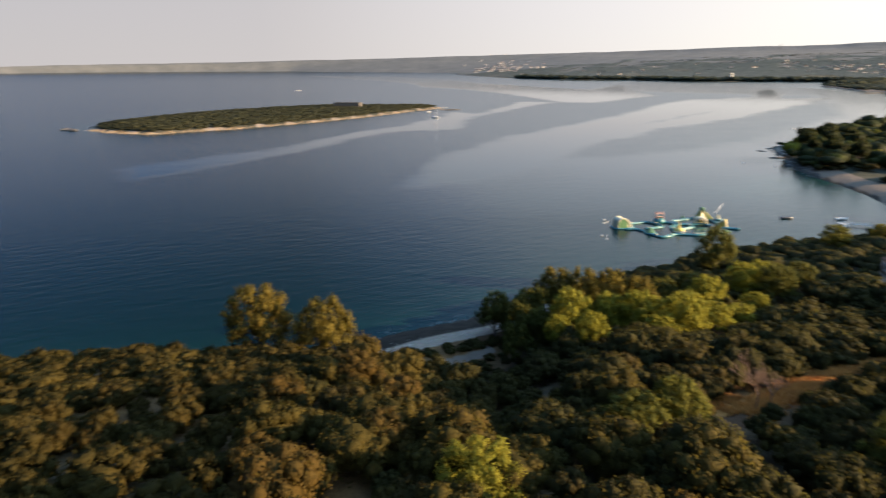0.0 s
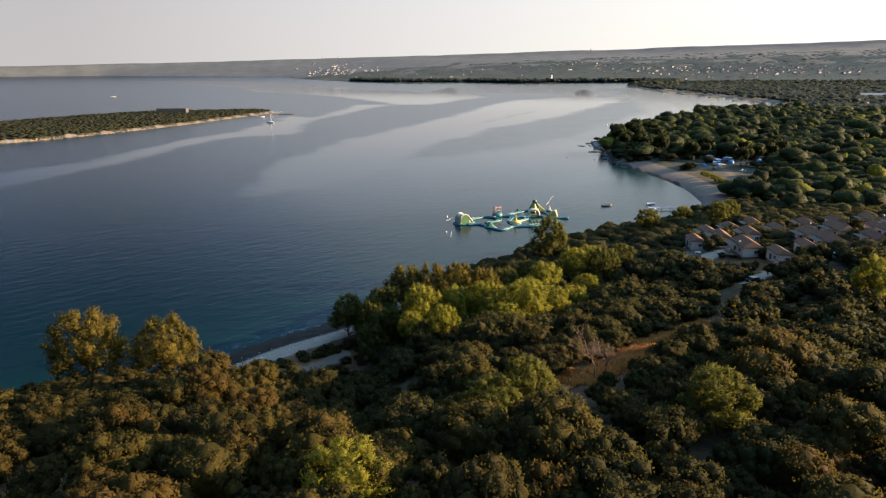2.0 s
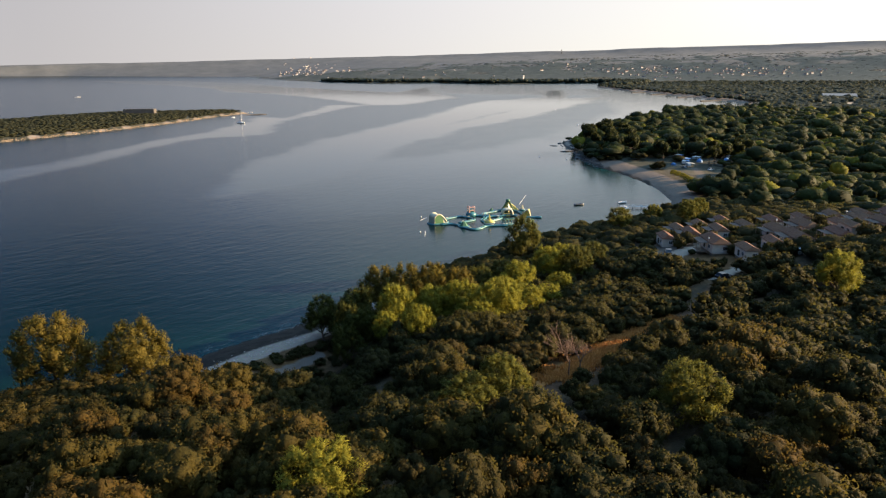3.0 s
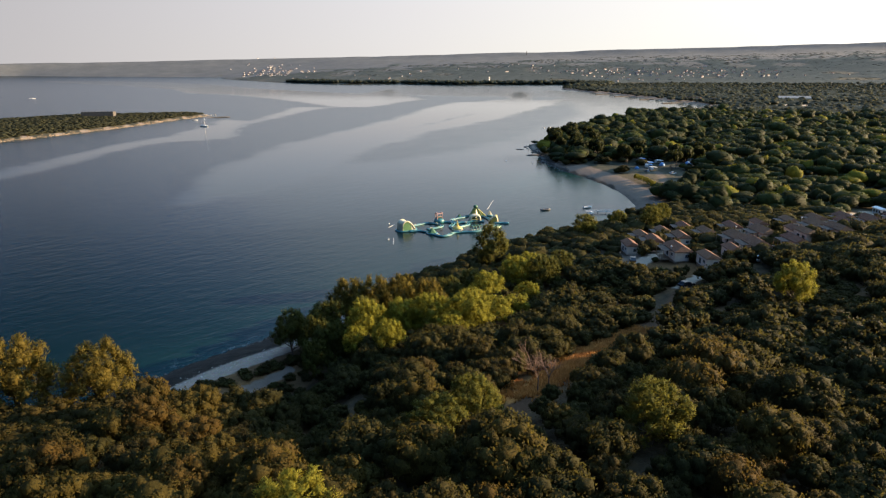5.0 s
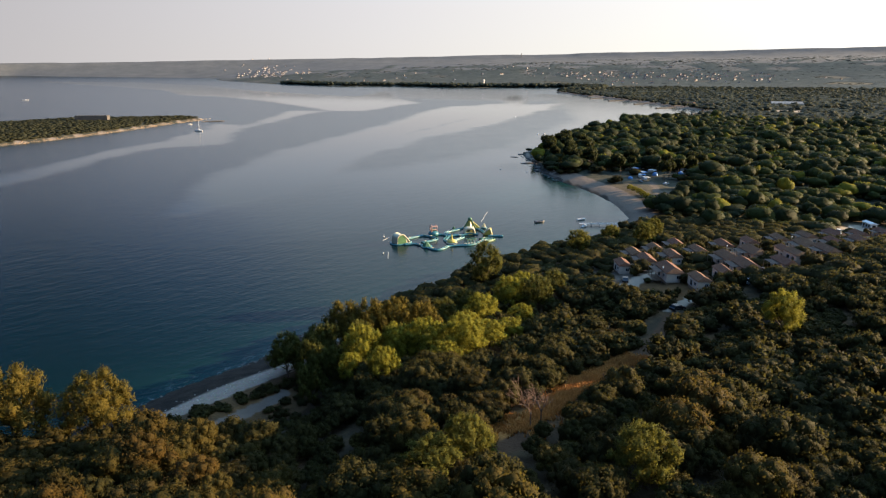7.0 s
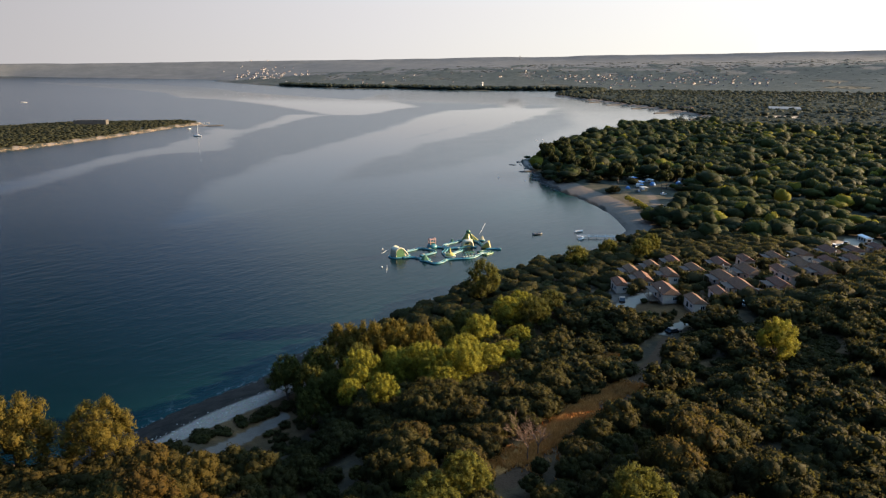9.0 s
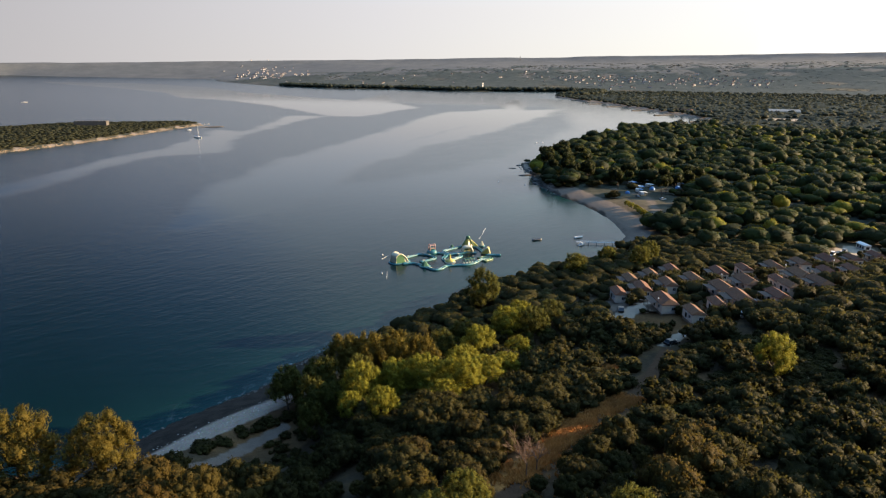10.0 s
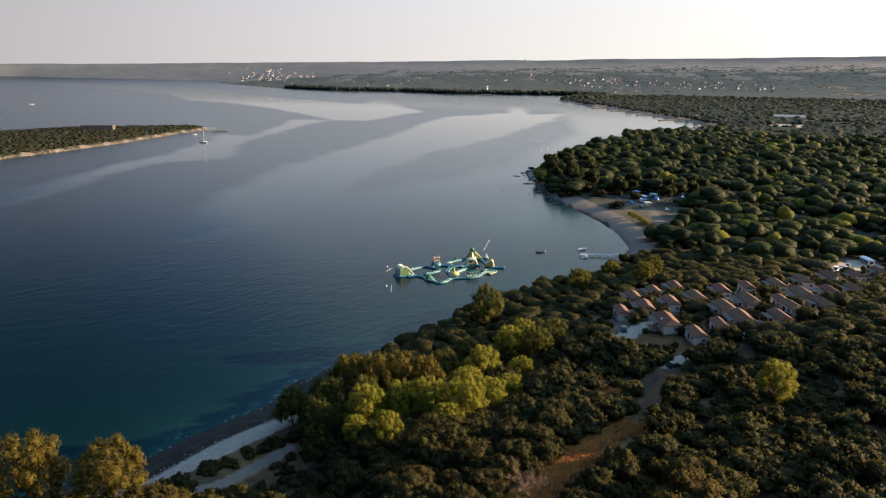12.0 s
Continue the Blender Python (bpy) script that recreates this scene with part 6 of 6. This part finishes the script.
for x, y, turn, w, l, h, lab in [(506, 496, 20, 7, 10, 5, "white house among the pines"), (900, 1180, 10, 10, 40, 4, "long low white beach building"), (912, 1125, 10, 9, 26, 4, "low white beach building"), (1062, 1075, 60, 18, 60, 5, "long pale hall behind the sports field"),
                                 (838, 756, 40, 8, 14, 4, "pale service building among trees"), (600, 520, 30, 8, 16, 4, "white campsite building among trees"), (700, 640, 10, 8, 18, 4, "white campsite building among trees"), (1130, 900, 30, 9, 20, 5, "white house among the trees")]:
    house(x, y, height(x, y), turn, w, l, h, lab, "", roof=M_ROCK if w > 15 else None)
house(282.9, 224.6, height(282.9, 224.6), -17, 3.0, 6.5, 2.6, "plain white cabin beside the gravel car park", "", "cabin", M_WHITE, "cabin")

tower = thing("white_tower", 1000, 2700, height(1000, 2700), 15, "slender white tower standing on the far shore", "tower")
part("shaft", boxes((0, 0, 7, 6, 6, 18), bevel=0.3), M_WHITE, tower)
part("cap", boxes((0, 0, 16.5, 7, 7, 2), bevel=0.4), M_WHITE, tower)
part("opening", boxes((0, -3.05, 12, 2, 0.2, 3), (-3.05, 0, 12, 0.2, 2, 3)), M_GLASS, tower)
mast_x, mast_y = 4760 * math.sin(radians(23.5)), 4760 * math.cos(radians(23.5))
far_mast = thing("radio_mast", mast_x, mast_y, height(mast_x, mast_y) - 2, 0, "slender radio mast on the far skyline", "mast")
part("pole", rods(((0, 0, 0), (0, 0, 30), 2.4, 1.2)), M_ROCK_DARK, far_mast)
part("platform", rods(((0, 0, 22), (0, 0, 25), 3.6)), M_ROCK_DARK, far_mast)

fort = thing("ruined_fort", -203, 968, height(-203, 968) + 1.6, -4, "low grey ruined fort on top of the island", "ruin")
part("wall", boxes((0, 0, 2.2, 40, 0.8, 6.4), (0, 14, 2.2, 40, 0.8, 6.4), (-19.6, 7, 2.2, 0.8, 13, 6.4), (19.6, 7, 2.2, 0.8, 13, 6.4), (0, 7, 5.2, 39, 13, 0.5), bevel=0.1), M_ROCK_DARK, fort)
for k in range(10):
    part("merlon", boxes((-18 + 4 * k, 0, 5.8, 2.2, 0.9, 0.9)), M_ROCK_DARK, fort)


# ---- small trees, bare trees, lamps ----
for k, (x, y) in enumerate([(230.2, 348), (229.2, 341.4), (227.5, 334), (226, 327.5), (224.1, 321), (221.8, 313.5), (219.5, 305)]):
    tree("beach_tree", PINES[k % 5], PINE_TRUNKS[k % 3], x, y, 2.2, 1.6, 1.0, "small yellow-green tree planted along the beach", "beach trees", turn=k * 0.9)
tree("round_tree", OAKS[2], OAK_TRUNKS[0], 236.4, 374, 4.6, 4.2, 0.6, "rounded olive-brown tree above the beach", "")
tree("round_tree", OAKS[4], OAK_TRUNKS[1], 246, 418, 6.5, 4.6, 0.4, "wide reddish-brown tree above the beach", "")


def bare_tree(x, y, tall, seed):
    r = random.Random(seed)
    root = thing("bare_tree", x, y, height(x, y), 0, "leafless grey-brown tree beside the dirt track", "tree")
    V, Q = [], []

    def grow(p, way, length, rad, depth):
        q = p + way * length
        v, f = tube([p, (p + q) / 2 + Vector((r.uniform(-.05, .05), r.uniform(-.05, .05), 0)) * length, q], [rad, rad * 0.8, rad * 0.6], 5)
        Q.extend(tuple(i + len(V) for i in g) for g in f)
        V.extend(v)
        if depth:
            for _ in range(4 if depth > 1 else 5):
                w = (way + Vector((r.uniform(-1, 1), r.uniform(-1, 1), r.uniform(-0.2, 0.7))) * 0.85).normalized()
                grow(p + way * length * r.uniform(0.55, 1.0), w, length * r.uniform(0.6, 0.85), rad * 0.5, depth - 1)

    grow(Vector((0, 0, -0.3)), Vector((0, 0, 1)), tall * 0.3, 0.14, 4)
    me = fast_mesh("bough", np.array(V), np.array(Q), [M_DEADWOOD], smooth=True)
    new("bough", me).parent = root


bare_tree(39.0, 80.3, 11.0, 3)
bare_tree(41.5, 81.8, 8.0, 4)


def street_lamp(x, y):
    root = thing("street_lamp", x, y, height(x, y), 0, "slim grey lamp post in the holiday village", "lamp", "street lamps")
    part("post", rods(((0, 0, -0.2), (0, 0, 4.6), 0.06, 0.04)), M_METAL, root)
    part("lantern", rods(((0, 0, 4.5), (0, 0, 4.9), 0.22, 0.12)), M_WHITE, root)


for x, y in ((112, 149), (146, 163), (172, 163), (199, 168)):
    street_lamp(x, y)

# low bushes on the slope above the beach, grass tufts along the track
shrubs = scatter(2.6, (-48, 112, 24, 172), 61, lambda p: (shore(p, MAINLAND) > 17) & ((line_dist(p, HOME_BEACH[:4]) < 31) | (line_dist(p, [(-8, 150), (-3, 122)]) < 14)) & (line_dist(p, BEACH_PATH) > 3.2) & ((shore(p, MAINLAND) > 24) | (line_dist(p, SHRUB_LINE) < 2.6)))
hedge = scatter(1.7, (-26, 124, 8, 150), 63, lambda p: line_dist(p, SHRUB_LINE) < 1.9)
shrubs = np.concatenate([shrubs[wave_noise(shrubs[:, 0], shrubs[:, 1], 12, 2) > -0.25], hedge[wave_noise(hedge[:, 0], hedge[:, 1], 9, 3) > -0.2]])
SHRUB = [crown_arrays(210 + k, "oak", 5, 220, 0.13, 1, tri=True) for k in range(4)]
thicket("beach_shrubs", shrubs, SHRUB, [M_OAK_FAR, M_OAK_FAR], (0.6, 2.2), (0.6, 0.9), "low dark shrubs above the pebble beach", 62)


def tufts(name, line, count, spread, mat, label, seed):
    r = np.random.default_rng(seed)
    line = np.asarray(line, float)
    k = r.integers(0, len(line) - 1, count)
    u = r.random(count)[:, None]
    p = line[k] * (1 - u) + line[k + 1] * u + r.normal(0, spread, (count, 2))
    clumps = p[:: 30]
    p = clumps[r.integers(0, len(clumps), count)] + r.normal(0, 0.55, (count, 2)) * r.uniform(0.5, 1.8, (count, 1))
    z0 = land_height(p)
    n_b = 7
    b = r.uniform(0, 6.28, (count, n_b))
    lean, tall, wide = r.uniform(0.1, 0.5, (count, n_b)), r.uniform(0.3, 0.8, (count, n_b)), 0.07
    base = np.column_stack([p, z0 - 0.03])[:, None, :]
    tip = base + np.stack([np.cos(b) * lean, np.sin(b) * lean, tall], -1)
    off = np.stack([-np.sin(b) * wide, np.cos(b) * wide, b * 0], -1) + np.stack([np.cos(b), np.sin(b), b * 0], -1) * 0.06
    V = np.stack([base + off, base - off, tip], 2).reshape(-1, 3)
    me = fast_mesh(name, V, np.arange(len(V)).reshape(-1, 3), [mat])
    return tagged(new(name, me), label, "grass", kind="stuff")


M_STRAW = plain("dry_grass", (0.50, 0.225, 0.05), 0.9, 0.35, 1.0)
tufts("dry_grass", GRASS, 6500, 2.4, M_STRAW, "orange-brown dry grass beside the dirt track", 71)
tufts("dry_grass_far", [(72, 119), (78, 120), (84, 122)], 1500, 1.6, M_STRAW, "orange-brown dry grass in the clearing", 72)
